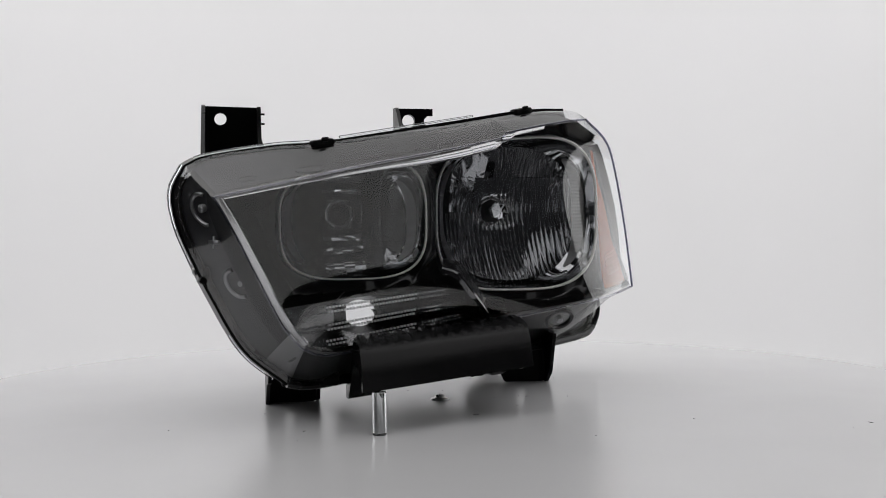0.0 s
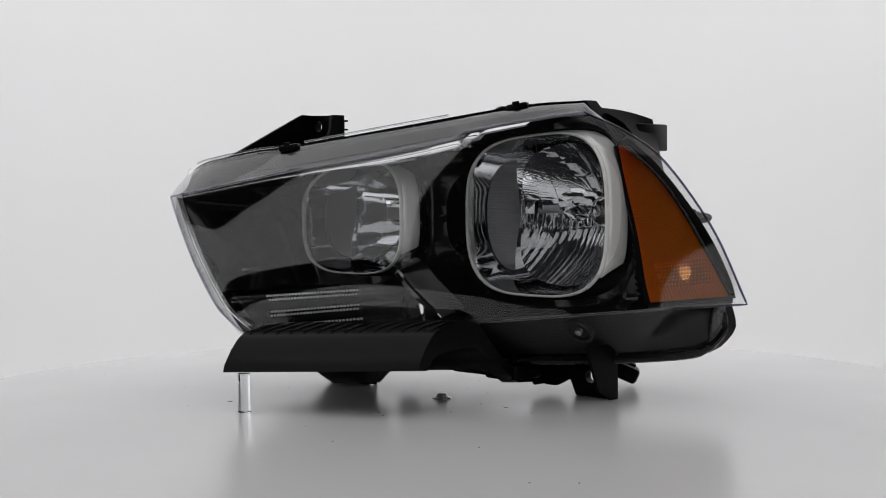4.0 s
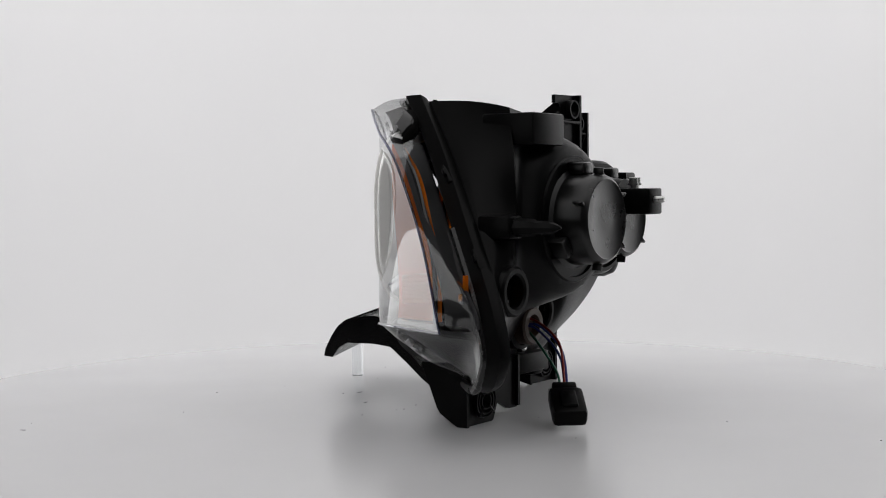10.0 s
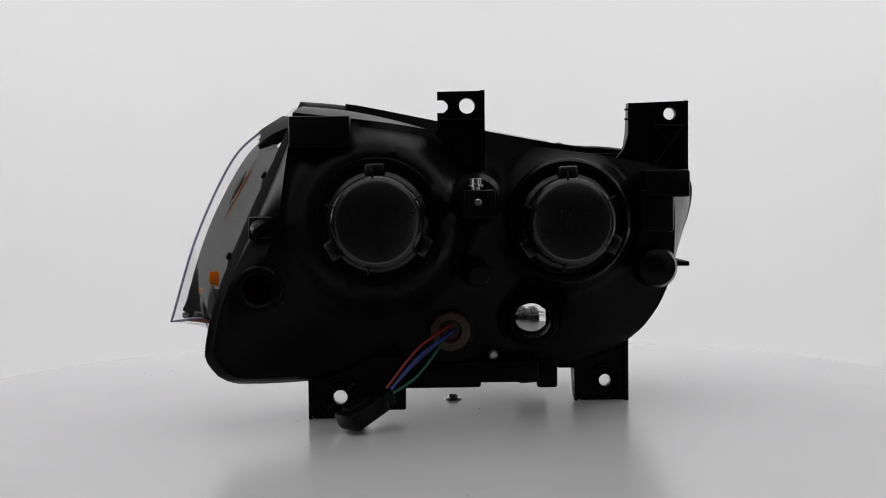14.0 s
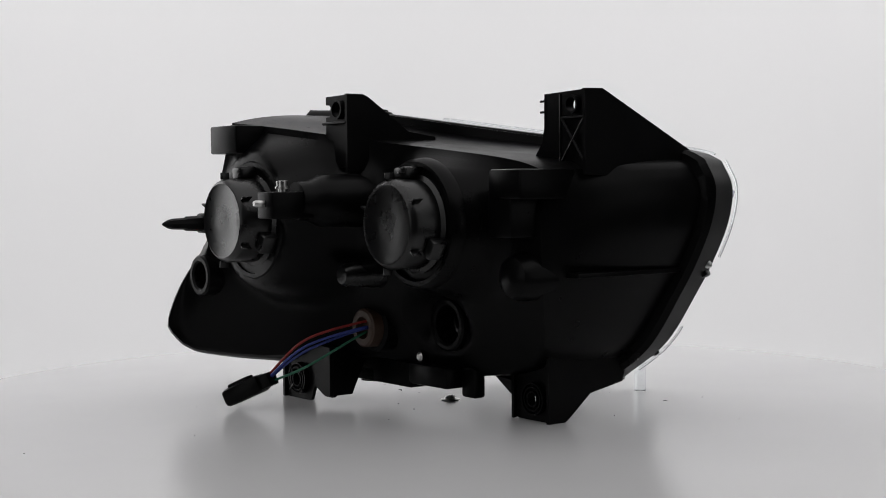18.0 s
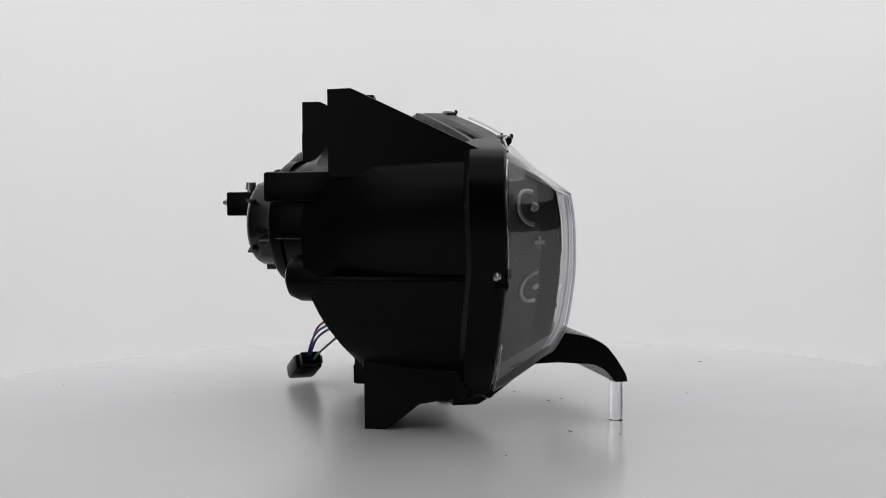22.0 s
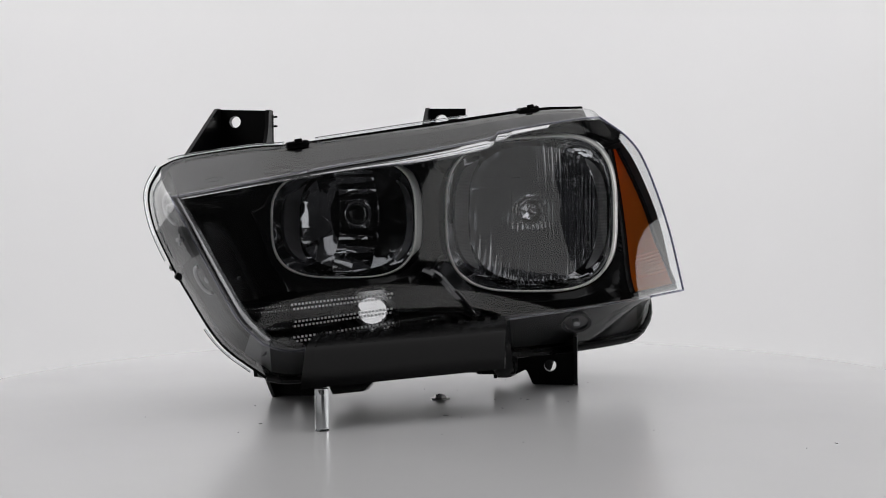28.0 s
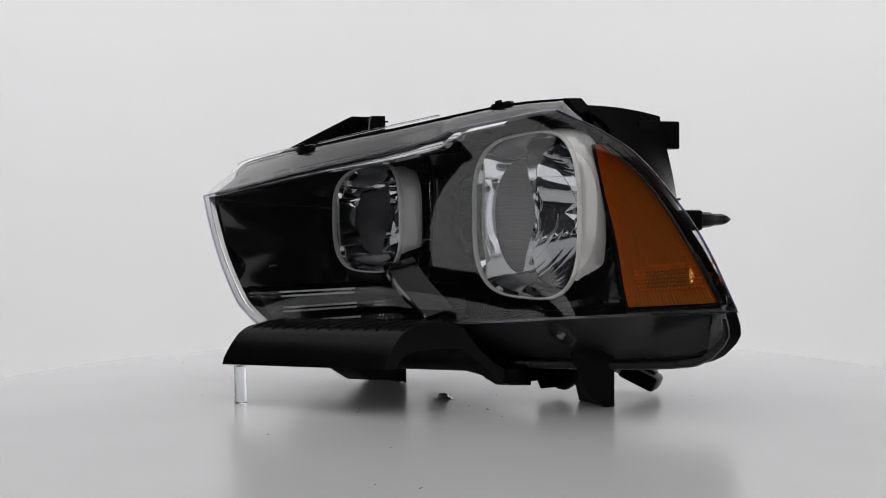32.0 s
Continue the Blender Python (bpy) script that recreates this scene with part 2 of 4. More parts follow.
BACK = loop4(
    [(-.240, .062, .2475), (-.186, .075, .2625), (-.037, .125, .283), (.06, .165, .298), (.150, .180, .308)],
    [(.150, .180, .308), (.158, .190, .25), (.166, .196, .2), (.19, .203, .13), (.203, .200, .072)],
    [(.203, .200, .072), (.14, .15, .056), (.05, .10, .056), (-.05, .06, .047), (-.12, .045, .042), (-.185, .03, .058)],
    [(-.185, .03, .058), (-.212, .044, .083), (-.230, .060, .115), (-.239, .070, .15), (-.241, .072, .2), (-.240, .062, .2475)])

BIG = (.0915, .203, .0955, .0875, .07)
SMALL = (-.105, .199, .079, .0615, .13)
Y_BIG, Y_SMALL = .047, -.042


def inside(x, z, el, n=3.2):
    z = z - el[4] * (x - el[0]) * np.maximum(0, (z - el[1]) / el[3])
    return (abs((x - el[0]) / el[2]) ** n + abs((z - el[1]) / el[3]) ** n) ** (1 / n)


def oval(el, scale, y, count=96, n=3.2):
    out = []
    for k in range(count):
        a = 2 * math.pi * k / count
        c, s = math.cos(a), math.sin(a)
        r = scale / (abs(c) ** n + abs(s) ** n) ** (1 / n)
        dx, dz = el[2] * r * c, el[3] * r * s
        out.append((el[0] + dx, y + .05 * dx, el[1] + dz + el[4] * dx * max(0, dz / el[3])))
    return out


def dome(x):
    """Depth of the cover along its middle: nearly flat at the inner end, ever steeper towards the outer one."""
    xs = np.linspace(-.30, .30, 241)
    slope = np.interp(xs, (-.30, -.18, -.08, -.02, .04, .08, .105, .125, .145, .165, .20, .25, .30), (.385, .42, .46, .55, .655, .715, .745, .82, .93, 1.03, 1.24, 1.34, 1.36))
    slope = np.convolve(np.pad(slope, 12, mode="edge"), np.ones(25) / 25, "valid")
    depth = np.concatenate([[0], np.cumsum((slope[1:] + slope[:-1]) / 2 * np.diff(xs))])
    return np.interp(x, xs, depth - np.interp(-.234, xs, depth)) - .1885


def side_row(which, t):
    """A line on the cover's side wall, t from its face to its rim; it turns in sharply at the lower outer corner."""
    a, b = FACE[which], RIM[which]
    i = np.linspace(0, 1, len(a))[:, None]
    w = smooth(.55, 1, i) if which == 1 else 1 - smooth(0, .22, i) if which == 2 else np.zeros_like(i)
    inner = np.stack([b[:, 0], b[:, 1], a[:, 2] - .004], 1)
    c1, c2 = (a * 2 + b) / 3, (a + b * 2) / 3
    c1, c2 = c1 + (inner - c1) * w, c2 + (inner - c2) * w
    return a * (1 - t) ** 3 + 3 * c1 * t * (1 - t) ** 2 + 3 * c2 * t * t * (1 - t) + b * t ** 3


def cover_face():
    """The cover's front: the dome, bent to meet its outline at the edges."""
    p = coons(FACE)
    u = np.linspace(0, 1, NU + 1)[None, :]
    v = np.linspace(0, 1, NV + 1)[:, None]
    rest = p[:, :, 1] - dome(p[:, :, 0])
    y = rest[-1:] * v ** 3 + rest[:1] * (1 - v) ** 3
    y = y + (rest[:, :1] - y[:, :1]) * (1 - u) ** 8 + (rest[:, -1:] - y[:, -1:]) * u ** 8
    p[:, :, 1] = dome(p[:, :, 0]) + y
    return p


face_patch = cover_face()
uu = np.linspace(0, 1, NU + 1)[None, :]
vv = np.linspace(0, 1, NV + 1)[:, None]


# ---- the place ----
def build_room():
    bm = bmesh.new()
    prof = [(0.9, -0.78), (1.5, -0.78), (1.75, -0.74), (1.98, -0.62), (2.12, -0.42), (2.2, -0.15), (2.2, 0.6), (2.2, 1.2), (2.2, 1.9), (2.2, 2.55)]
    rows = []
    for k in range(61):
        a = radians(105 + 150 * k / 60)
        rows.append([(-r * math.sin(a), -r * math.cos(a), z) for r, z in prof])
    grid(bm, rows)
    ob = part("backdrop", bm, M_SWEEP, angle=60)
    tagged(ob, "seamless white curved studio backdrop behind the turntable", "backdrop", kind="structure")
    for name, lo, hi in (("wall_north", (-3.2, 3.2, -0.8), (3.2, 3.3, 2.7)), ("wall_south", (-3.2, -3.3, -0.8), (3.2, -3.2, 2.7)),
                         ("wall_east", (3.2, -3.3, -0.8), (3.3, 3.3, 2.7)), ("wall_west", (-3.3, -3.3, -0.8), (-3.2, 3.3, 2.7)),
                         ("floor", (-3.3, -3.3, -0.9), (3.3, 3.3, -0.8)), ("ceiling", (-3.3, -3.3, 2.7), (3.3, 3.3, 2.8))):
        bm = bmesh.new()
        block(bm, lo, hi, 0)
        tagged(part(name, bm, M_DARK, flat=True), "dark matt studio " + name.split("_")[0] + " around the white set", name.split("_")[0], kind="structure")


def build_turntable():
    root = new("turntable")
    tagged(root, "round white satin turntable with scuffs and a small centre bolt", "turntable")
    bm = bmesh.new()
    R = 0.597
    lathe(bm, (0, 0, 0), (0, 0, 1), [(-0.018, R - 0.002), (-0.016, R), (-0.002, R), (0.0, R - 0.002), (0.0, 0.3), (0.0, 0.05)], 128)
    part("disc", bm, M_TABLE, root)
    bm = bmesh.new()
    lathe(bm, (0, 0, 0), (0, 0, 1), [(-0.78, 0.3), (-0.76, 0.3), (-0.74, 0.09), (-0.06, 0.09), (-0.019, 0.2)], 48)
    part("pedestal", bm, M_DARK, root, "dark pedestal under the disc")
    bm = bmesh.new()
    lathe(bm, (-0.007, 0, 0), (0, 0, 1), [(0.0, 0.011), (0.0012, 0.0105), (0.0018, 0.0065), (0.0045, 0.0055), (0.0055, 0.003)], 20)
    part("bolt", bm, M_STEEL, root, "small dark steel centre bolt")
    rng = random.Random(4)
    for k in range(26):
        a, r = rng.uniform(0, 2 * math.pi), rng.uniform(0.03, 0.34) if k < 22 else rng.uniform(0.3, 0.5)
        bm = bmesh.new()
        s = rng.uniform(0.0003, 0.0009)
        cx, cy = r * math.cos(a), r * math.sin(a)
        turn = rng.uniform(0, 3.14)
        ln = rng.choice((1, 1, 1.6, 4))
        vs = []
        for j in range(9):
            b = 2 * math.pi * j / 9
            q = s * rng.uniform(0.6, 1.2)
            x, y = q * ln * math.cos(b), q * math.sin(b)
            vs.append(bm.verts.new((cx + x * math.cos(turn) - y * math.sin(turn), cy + x * math.sin(turn) + y * math.cos(turn), 0.0006)))
        top = bm.faces.new(vs)
        ex = bmesh.ops.extrude_face_region(bm, geom=[top])
        bmesh.ops.translate(bm, verts=[g for g in ex["geom"] if isinstance(g, bmesh.types.BMVert)], vec=(0, 0, -0.0005))
        part("scuff", bm, M_SPECK, root)
    return root


def build_pin():
    root = new("acrylic_rod")
    tagged(root, "short clear acrylic rod propping the headlamp on the turntable", "rod")
    bm = bmesh.new()
    lathe(bm, (-.098, -.204, 0), (0, 0, 1), [(0.0, 0.0062), (0.0006, 0.0068), (0.0405, 0.0068), (0.041, 0.0064)], 28)
    part("shaft", bm, M_ACRYL, root)
    return root


# ---- the headlamp ----
def build_lens(root):
    bm = bmesh.new()
    grid(bm, face_patch)
    lens = part("outer_lens", bm, M_LENS, root, "clear polycarbonate front cover", angle=40)
    mid = ((ring(FACE) + ring(RIM)) / 2).mean(0)
    for which, mat in enumerate((M_SIDE, M_SIDE, M_UNDER, M_SIDE)):
        rows = []
        for k in range(11):
            t = k / 10
            p = side_row(which, t)
            d = p - mid
            d[:, 1] = 0
            d /= np.linalg.norm(d, axis=1)[:, None]
            rows.append(p + d * 0.004 * math.sin(math.pi * t))
        bm = bmesh.new()
        grid(bm, rows)
        part("cover_side", bm, mat, lens, "clear side wall of the cover", angle=40)
    for crv, mat, text in ((np.vstack([FACE[1], FACE[2][1:12]]), M_EDGE, "thin dark bluish edge of the cover"), (np.vstack([FACE[2][12:], FACE[3][1:], FACE[0][1:]]), M_RIDGE, "thin clear edge of the cover")):
        bm = bmesh.new()
        tube(bm, crv, 0.0013, 8)
        part("moulded_edge", bm, mat, lens, text)
    top, inner = RIM[0], RIM[3]
    for crv in (top[2:int(NU * .30)], top[int(NU * .36):int(NU * .72)], inner[2:12], inner[22:]):
        d = crv - ring(RIM).mean(0)
        d[:, 1] = 0
        d /= np.linalg.norm(d, axis=1)[:, None]
        bm = bmesh.new()
        tube(bm, crv + d * .005 + np.array((0, -.002, 0)), .0012, 8)
        part("flange", bm, M_FLANGE, lens, "clear polished flange of the cover")


def build_housing(root):
    bm = bmesh.new()
    r0 = ring(RIM)
    c = r0.mean(0)
    d = r0 - c
    d[:, 1] = 0
    d /= np.linalg.norm(d, axis=1)[:, None]
    up = np.array((0, 1.0, 0))
    back = ring(BACK)
    wide = 1 - smooth(-.25, -.12, r0[:, :1])
    rows = [r0 - d * .004 + up * .002, r0 + d * .003 + up * .002, r0 + d * (.0035 + .0045 * wide) + up * (.020 + .012 * wide), r0 - d * (.001 - .004 * wide) + up * (.024 + .014 * wide), r0 - d * .006 + up * (.025 + .015 * wide)]
    s0 = rows[-1]
    at_top = np.zeros((len(r0), 1))
    at_top[4:NU - 4] = 1
    shelf = at_top * (1 - smooth(.0, .10, r0[:, :1])) * smooth(-.27, -.22, r0[:, :1])
    for k in range(1, 9):
        t = k / 8
        k2 = t ** (2.4 - 1.9 * shelf)
        row = s0 * (1 - k2) + back * k2
        row[:, 1] = s0[:, 1] * (1 - t) + back[:, 1] * t
        rows.append(row)
    grid(bm, rows, closed=True)
    p = coons(BACK)
    x, z = p[:, :, 0], p[:, :, 2]
    edge = np.minimum(np.minimum(uu, 1 - uu) * NU * .0062, np.minimum(vv, 1 - vv) * NV * .0062)
    keep = smooth(0.0, 0.016, edge)
    for cx, cz, rad, y in ((.069, .202, .100, .202), (-.122, .199, .082, .128)):
        r = np.hypot(x - cx, z - cz)
        p[:, :, 1] += np.maximum(0, y - p[:, :, 1]) * (1 - smooth(rad * .66, rad, r)) * keep
    r = np.hypot((x + .02) / 1.0, z - .225)
    p[:, :, 1] += .02 * (1 - smooth(.01, .045, r)) * keep
    r = np.hypot(x + .091, z - .094)
    p[:, :, 1] += (.062 - p[:, :, 1]) * (1 - smooth(.026, .045, r)) * keep
    holes = ((-.091, .094, .0195), (.183, .1385, .0150))
    for hx, hz, hr in holes:
        r = np.hypot(x - hx, z - hz)
        near = np.abs(r - hr) < .0034
        s = np.where(near, hr / np.maximum(r, 1e-6), 1)
        x[:], z[:] = hx + (x - hx) * s, hz + (z - hz) * s
    rows = grid(bm, p)
    dead = [f for f in bm.faces if any(math.hypot(f.calc_center_median().x - hx, f.calc_center_median().z - hz) < hr - .0006 and f.calc_center_median().y > .03 for hx, hz, hr in holes)]
    bmesh.ops.delete(bm, geom=dead, context="FACES")
    bmesh.ops.remove_doubles(bm, verts=bm.verts, dist=1e-5)
    housing = part("housing", bm, M_BLACK, root, "black moulded plastic rear housing", angle=38)
    bm = bmesh.new()
    tube(bm, np.vstack([RIM[1][NV // 2:-1], RIM[2]]) + np.array((0, .002, -.001)), .0045, 8)
    part("rim_gasket", bm, M_CAP, housing, "black rubber gasket of the cover")
    # raised ribs on the inner side wall
    for z0, y0, y1 in ((.150, -.10, .045),):
        bm = bmesh.new()
        block(bm, (-.262, y0, z0 - .0025), (-.235, y1, z0 + .0025), .001)
        part("rib", bm, M_BLACK, housing)
    for hx, hy, hz, hr, deep, throat in ((-.091, .058, .094, .0195, .020, .0194), (.183, .195, .1385, .0150, .004, .0100)):
        bm = bmesh.new()
        lathe(bm, (hx, hy, hz), (0, 1, 0), [(-deep, throat), (-deep, hr), (.010, hr), (.012, hr + .002), (.012, hr + .006), (.010, hr + .008), (-.012, hr + .009)], 40, False, False)
        part("bulb_hole_collar", bm, M_BLACK, housing)
    return housing


def build_cap(root, cx, cz, y0, y1, size):
    cap = part("dust_cap", _cap(cx, cz, y0, y1, size), M_CAP, root, "round matt black rubber dust cap")
    bm = bmesh.new()
    lathe(bm, (cx, y0 - .012, cz), (0, 1, 0), [(0, size + .020), (.010, size + .019), (.014, size + .016), (.014, size + .012), (.004, size + .010)], 56, False, False)
    part("collar", bm, M_BLACK, cap)
    for k in range(3):
        a = radians(88 + 120 * k)
        bm = bmesh.new()
        block(bm, (-.010, -.016, -.006), (.010, .012, .006), .003, Matrix.Translation((cx, y0 + .006, cz)) @ Matrix.Rotation(-a, 4, "Y") @ Matrix.Translation((size + .005, 0, 0)) @ Matrix.Rotation(radians(90), 4, "Y"))
        part("lug", bm, M_CAP, cap)
    for k in range(5):
        a = radians(20 + 65 * k)
        bm = bmesh.new()
        block(bm, (-.001, -.010, -.0035), (.001, .0, .0035), .0004, Matrix.Translation((cx, y1 - .002, cz)) @ Matrix.Rotation(-a, 4, "Y") @ Matrix.Translation((size + .002, 0, 0)) @ Matrix.Rotation(radians(90), 4, "Y"))
        part("nib", bm, M_CAP, cap)


def _cap(cx, cz, y0, y1, size):
    bm = bmesh.new()
    h = y1 - y0
    lathe(bm, (cx, y0 - .02, cz), (0, 1, 0), [(0, size + .004), (.02, size + .004), (.023, size), (.02 + h - .006, size - .001), (.02 + h - .002, size - .003), (.02 + h, size - .006), (.02 + h - .0012, size - .008), (.02 + h - .0012, .01)], 56, False)
    return bm


def build_reflector(root, name, el, y, cup, columns, rows, label, seed):
    """A plated bowl: bead, smooth barrel, level ribs on its sides and a deep dish of stepped facets. cup: the dish's centre x, z, depth and focal length."""
    rng = random.Random(seed)
    cx, cz, vertex, focal = cup
    big = len(columns) > 9
    n, wx, wz = 2.5, el[2] * .80, el[3] * .90

    def dish(x, z):
        return vertex - ((x - cx) ** 2 + (z - cz) ** 2) / (4 * focal)

    def rim_z(x):
        return wz * max(0.0, 1 - min(1.0, abs((x - el[0]) / wx)) ** n) ** (1 / n)

    bm = bmesh.new()
    for xa, xb in zip(columns, columns[1:]):
        xa, xb = el[0] + wx * xa, el[0] + wx * xb
        for za, zb in zip(rows, rows[1:]):
            za, zb = (cz + (el[3] * q) for q in (za, zb))
            step, lean, turn = rng.uniform(0, .0016), rng.uniform(-.0015, .0015), rng.uniform(-.002, .002)
            flute = rng.uniform(.00025, .00045) if big else rng.uniform(.00010, .00020)
            if big and zb <= cz + .001:
                flute *= 1.3
            elif big and xb < cx:
                flute *= .25
            wave, lobes = 0, 2 if big and (zb <= cz + .001 or xa > cx) else 1
            if not big and abs((xa + xb) / 2 - cx) < .024:
                lean, flute, wave = rng.uniform(-.03, .03), .00012, rng.uniform(.0013, .0021)
            pts = []
            for j in range(9):
                row = []
                for i in range(9):
                    f = i / 8
                    x = xa + (xb - xa) * f
                    lo, hi = max(za, el[1] - rim_z(x)), min(zb, el[1] + rim_z(x))
                    if hi < lo:
                        lo = hi = (lo + hi) / 2
                    z = lo + (hi - lo) * j / 8
                    fade = max(0.0, 1 - ((x - el[0]) / wx) ** 6)
                    yy = dish(x, z) + (step + turn * (x - (xa + xb) / 2) + lean * (z - (za + zb) / 2)) * fade - flute * (1 - (2 * (f * lobes % 1) - 1) ** 2) - wave * (1 - (j / 4 - 1) ** 2)
                    row.append((x, yy, z))
                pts.append([(row[0][0], row[0][1] + .003, row[0][2])] + row + [(row[-1][0], row[-1][1] + .003, row[-1][2])])
            if max(pts[-1][k][2] - pts[0][k][2] for k in range(11)) > .002:
                grid(bm, pts)
    ob = part(name, bm, M_CHROME, root, label, angle=22)
    # barrel from the bead to the dish
    seg = 160
    mouth = oval(el, .985, y, seg)
    throat = oval(el, .925, y + (.022 if big else .026), seg)
    lip = []
    for k in range(seg):
        a = 2 * math.pi * k / seg
        c, q = math.cos(a), math.sin(a)
        r = 1 / (abs(c) ** n + abs(q) ** n) ** (1 / n)
        x, z = el[0] + wx * r * c, el[1] + wz * r * q
        lip.append((x, dish(x, z) - .0002, z))
    bm = bmesh.new()
    rings = [mouth, [tuple(np.array(p) * .6 + np.array(q) * .4 - np.array((0, .002, 0))) for p, q in zip(mouth, throat)], throat]
    rings += [[tuple(np.array(p) * (1 - t) + np.array(q) * t) for p, q in zip(throat, lip)] for t in (.33, .67, 1)]
    grid(bm, rings, closed=True)
    part("bowl_wall", bm, M_CHROME, ob, "chrome barrel of the bowl", angle=40)
    # finely ribbed crescents on both sides of the barrel
    for side in (-1, 1):
        bm = bmesh.new()
        lines = []
        for k in range(151):
            q = .80 * (2 * k / 150 - 1)
            w = math.sqrt(max(0.0, 1 - (q / .80) ** 2))
            z = el[1] + el[3] * .90 * q
            outer = el[2] * .925 * (1 - min(1, abs(q * .90 / .925)) ** 3.2) ** (1 / 3.2)
            inner = wx * (1 - min(1, abs(q)) ** n) ** (1 / n)
            y0, y1 = y + (.022 if big else .026) + .05 * side * outer, dish(el[0] + side * inner, z)
            cut = .0006 if k % 2 else 0
            span = [.45 * (1 - w) + (.08 + .82 * w) * t for t in (0, .33, .67, 1)]
            lines.append([(el[0] + side * (outer + (inner - outer) * t - .0013 - cut), y0 + (y1 - y0) * t - .0006, z) for t in span])
        grid(bm, lines)
        part("ribbed_wall", bm, M_RIBBED, ob, "grey finely ribbed side wall", flat=True)
    # bead round the mouth
    bm = bmesh.new()
    prof = [(.991 + .016 * math.cos(radians(30 * k)), -.0022 + .0030 * math.sin(radians(30 * k))) for k in range(13)]
    grid(bm, [oval(el, a, y + b, 192) for a, b in prof], closed=True)
    part("rim_bead", bm, M_RIM, ob, "thin plated bead, its shine put into a near-white colour", angle=80)
    # wall behind the bead on the outer side, its shine put into a white base
    a0, a1 = (-40, 82) if big else (-33, 48)
    deep = .027 if big else .022
    bm = bmesh.new()
    lines = []
    for k in range(61):
        a = radians(a0 + (a1 - a0) * k / 60)
        c, q = math.cos(a), math.sin(a)
        r = 1 / (abs(c) ** 3.2 + abs(q) ** 3.2) ** (1 / 3.2)
        grow = float(smooth(0, .10, k / 60) * (1 - smooth(.86, 1, k / 60) * .55))
        line = []
        for g, d in ((1.0, -.001), (1.012, .001), (1.022, .006), (1.030, .014), (1.036, deep), (1.022, deep + .001)):
            dx, dz = el[2] * r * c * (1 + (g - 1) * (.4 + .6 * grow)), el[3] * r * q * (1 + (g - 1) * (.4 + .6 * grow))
            line.append((el[0] + dx, y + .05 * dx + d * (.12 + .88 * grow), el[1] + dz + el[4] * dx * max(0, dz / el[3])))
        lines.append(line)
    grid(bm, lines)
    part("rim_wall", bm, M_FRAME, ob, "plated wall behind the bead, its shine put into the colour", angle=60)
    # collar and dark mouth of the bulb hole
    hole = .0150 if big else .0128
    bm = bmesh.new()
    lathe(bm, (cx, vertex - hole ** 2 / (4 * focal) - .003, cz), (0, 1, 0), [(.004, hole + .0022), (0, hole + .0016), (0, hole), (.02, hole)], 40, False, False)
    part("bulb_collar", bm, M_CHROME, ob)
    bm = bmesh.new()
    lathe(bm, (cx, vertex - hole ** 2 / (4 * focal) + .001, cz), (0, 1, 0), [(0, hole), (.002, hole * .5)], 40)
    part("bulb_seat", bm, M_CAP, ob, "black bulb seat")
    return ob


def build_bulb(parent, x, y, z, back, r):
    """A long bulb on its seat; the low beam carries a faceted chrome shield on its tip."""
    bm = bmesh.new()
    if back - y > .04:
        lathe(bm, (x, y, z), (0, 1, 0), [(0, .0012), (.010, r * .85), (.013, r), (.030, r * 1.02), (.031, r * .8), (.0315, r * .3)], 6, True, True)
        sh = part("bulb_shield", bm, M_CHROME, parent, "faceted chrome bulb shield", flat=True)
        y += .030
    else:
        lathe(bm, (x, y, z), (0, 1, 0), [(-.004, r * .5), (-.003, r * .9), (0, r), (.012, r)], 32)
        sh = part("bulb_shield", bm, M_GLOSS, parent, "black round bulb shield")
    bm = bmesh.new()
    lathe(bm, (x, y, z), (0, 1, 0), [(0, r * .7), (back - y, r * .7)], 24, True, False)
    part("bulb", bm, M_BULB, sh, "clear glass bulb")


def finer(a):
    """The same surface with twice the rows and columns."""
    b = np.empty((a.shape[0] * 2 - 1, a.shape[1], 3))
    b[::2], b[1::2] = a, (a[1:] + a[:-1]) / 2
    c = np.empty((b.shape[0], b.shape[1] * 2 - 1, 3))
    c[:, ::2], c[:, 1::2] = b, (b[:, 1:] + b[:, :-1]) / 2
    return c


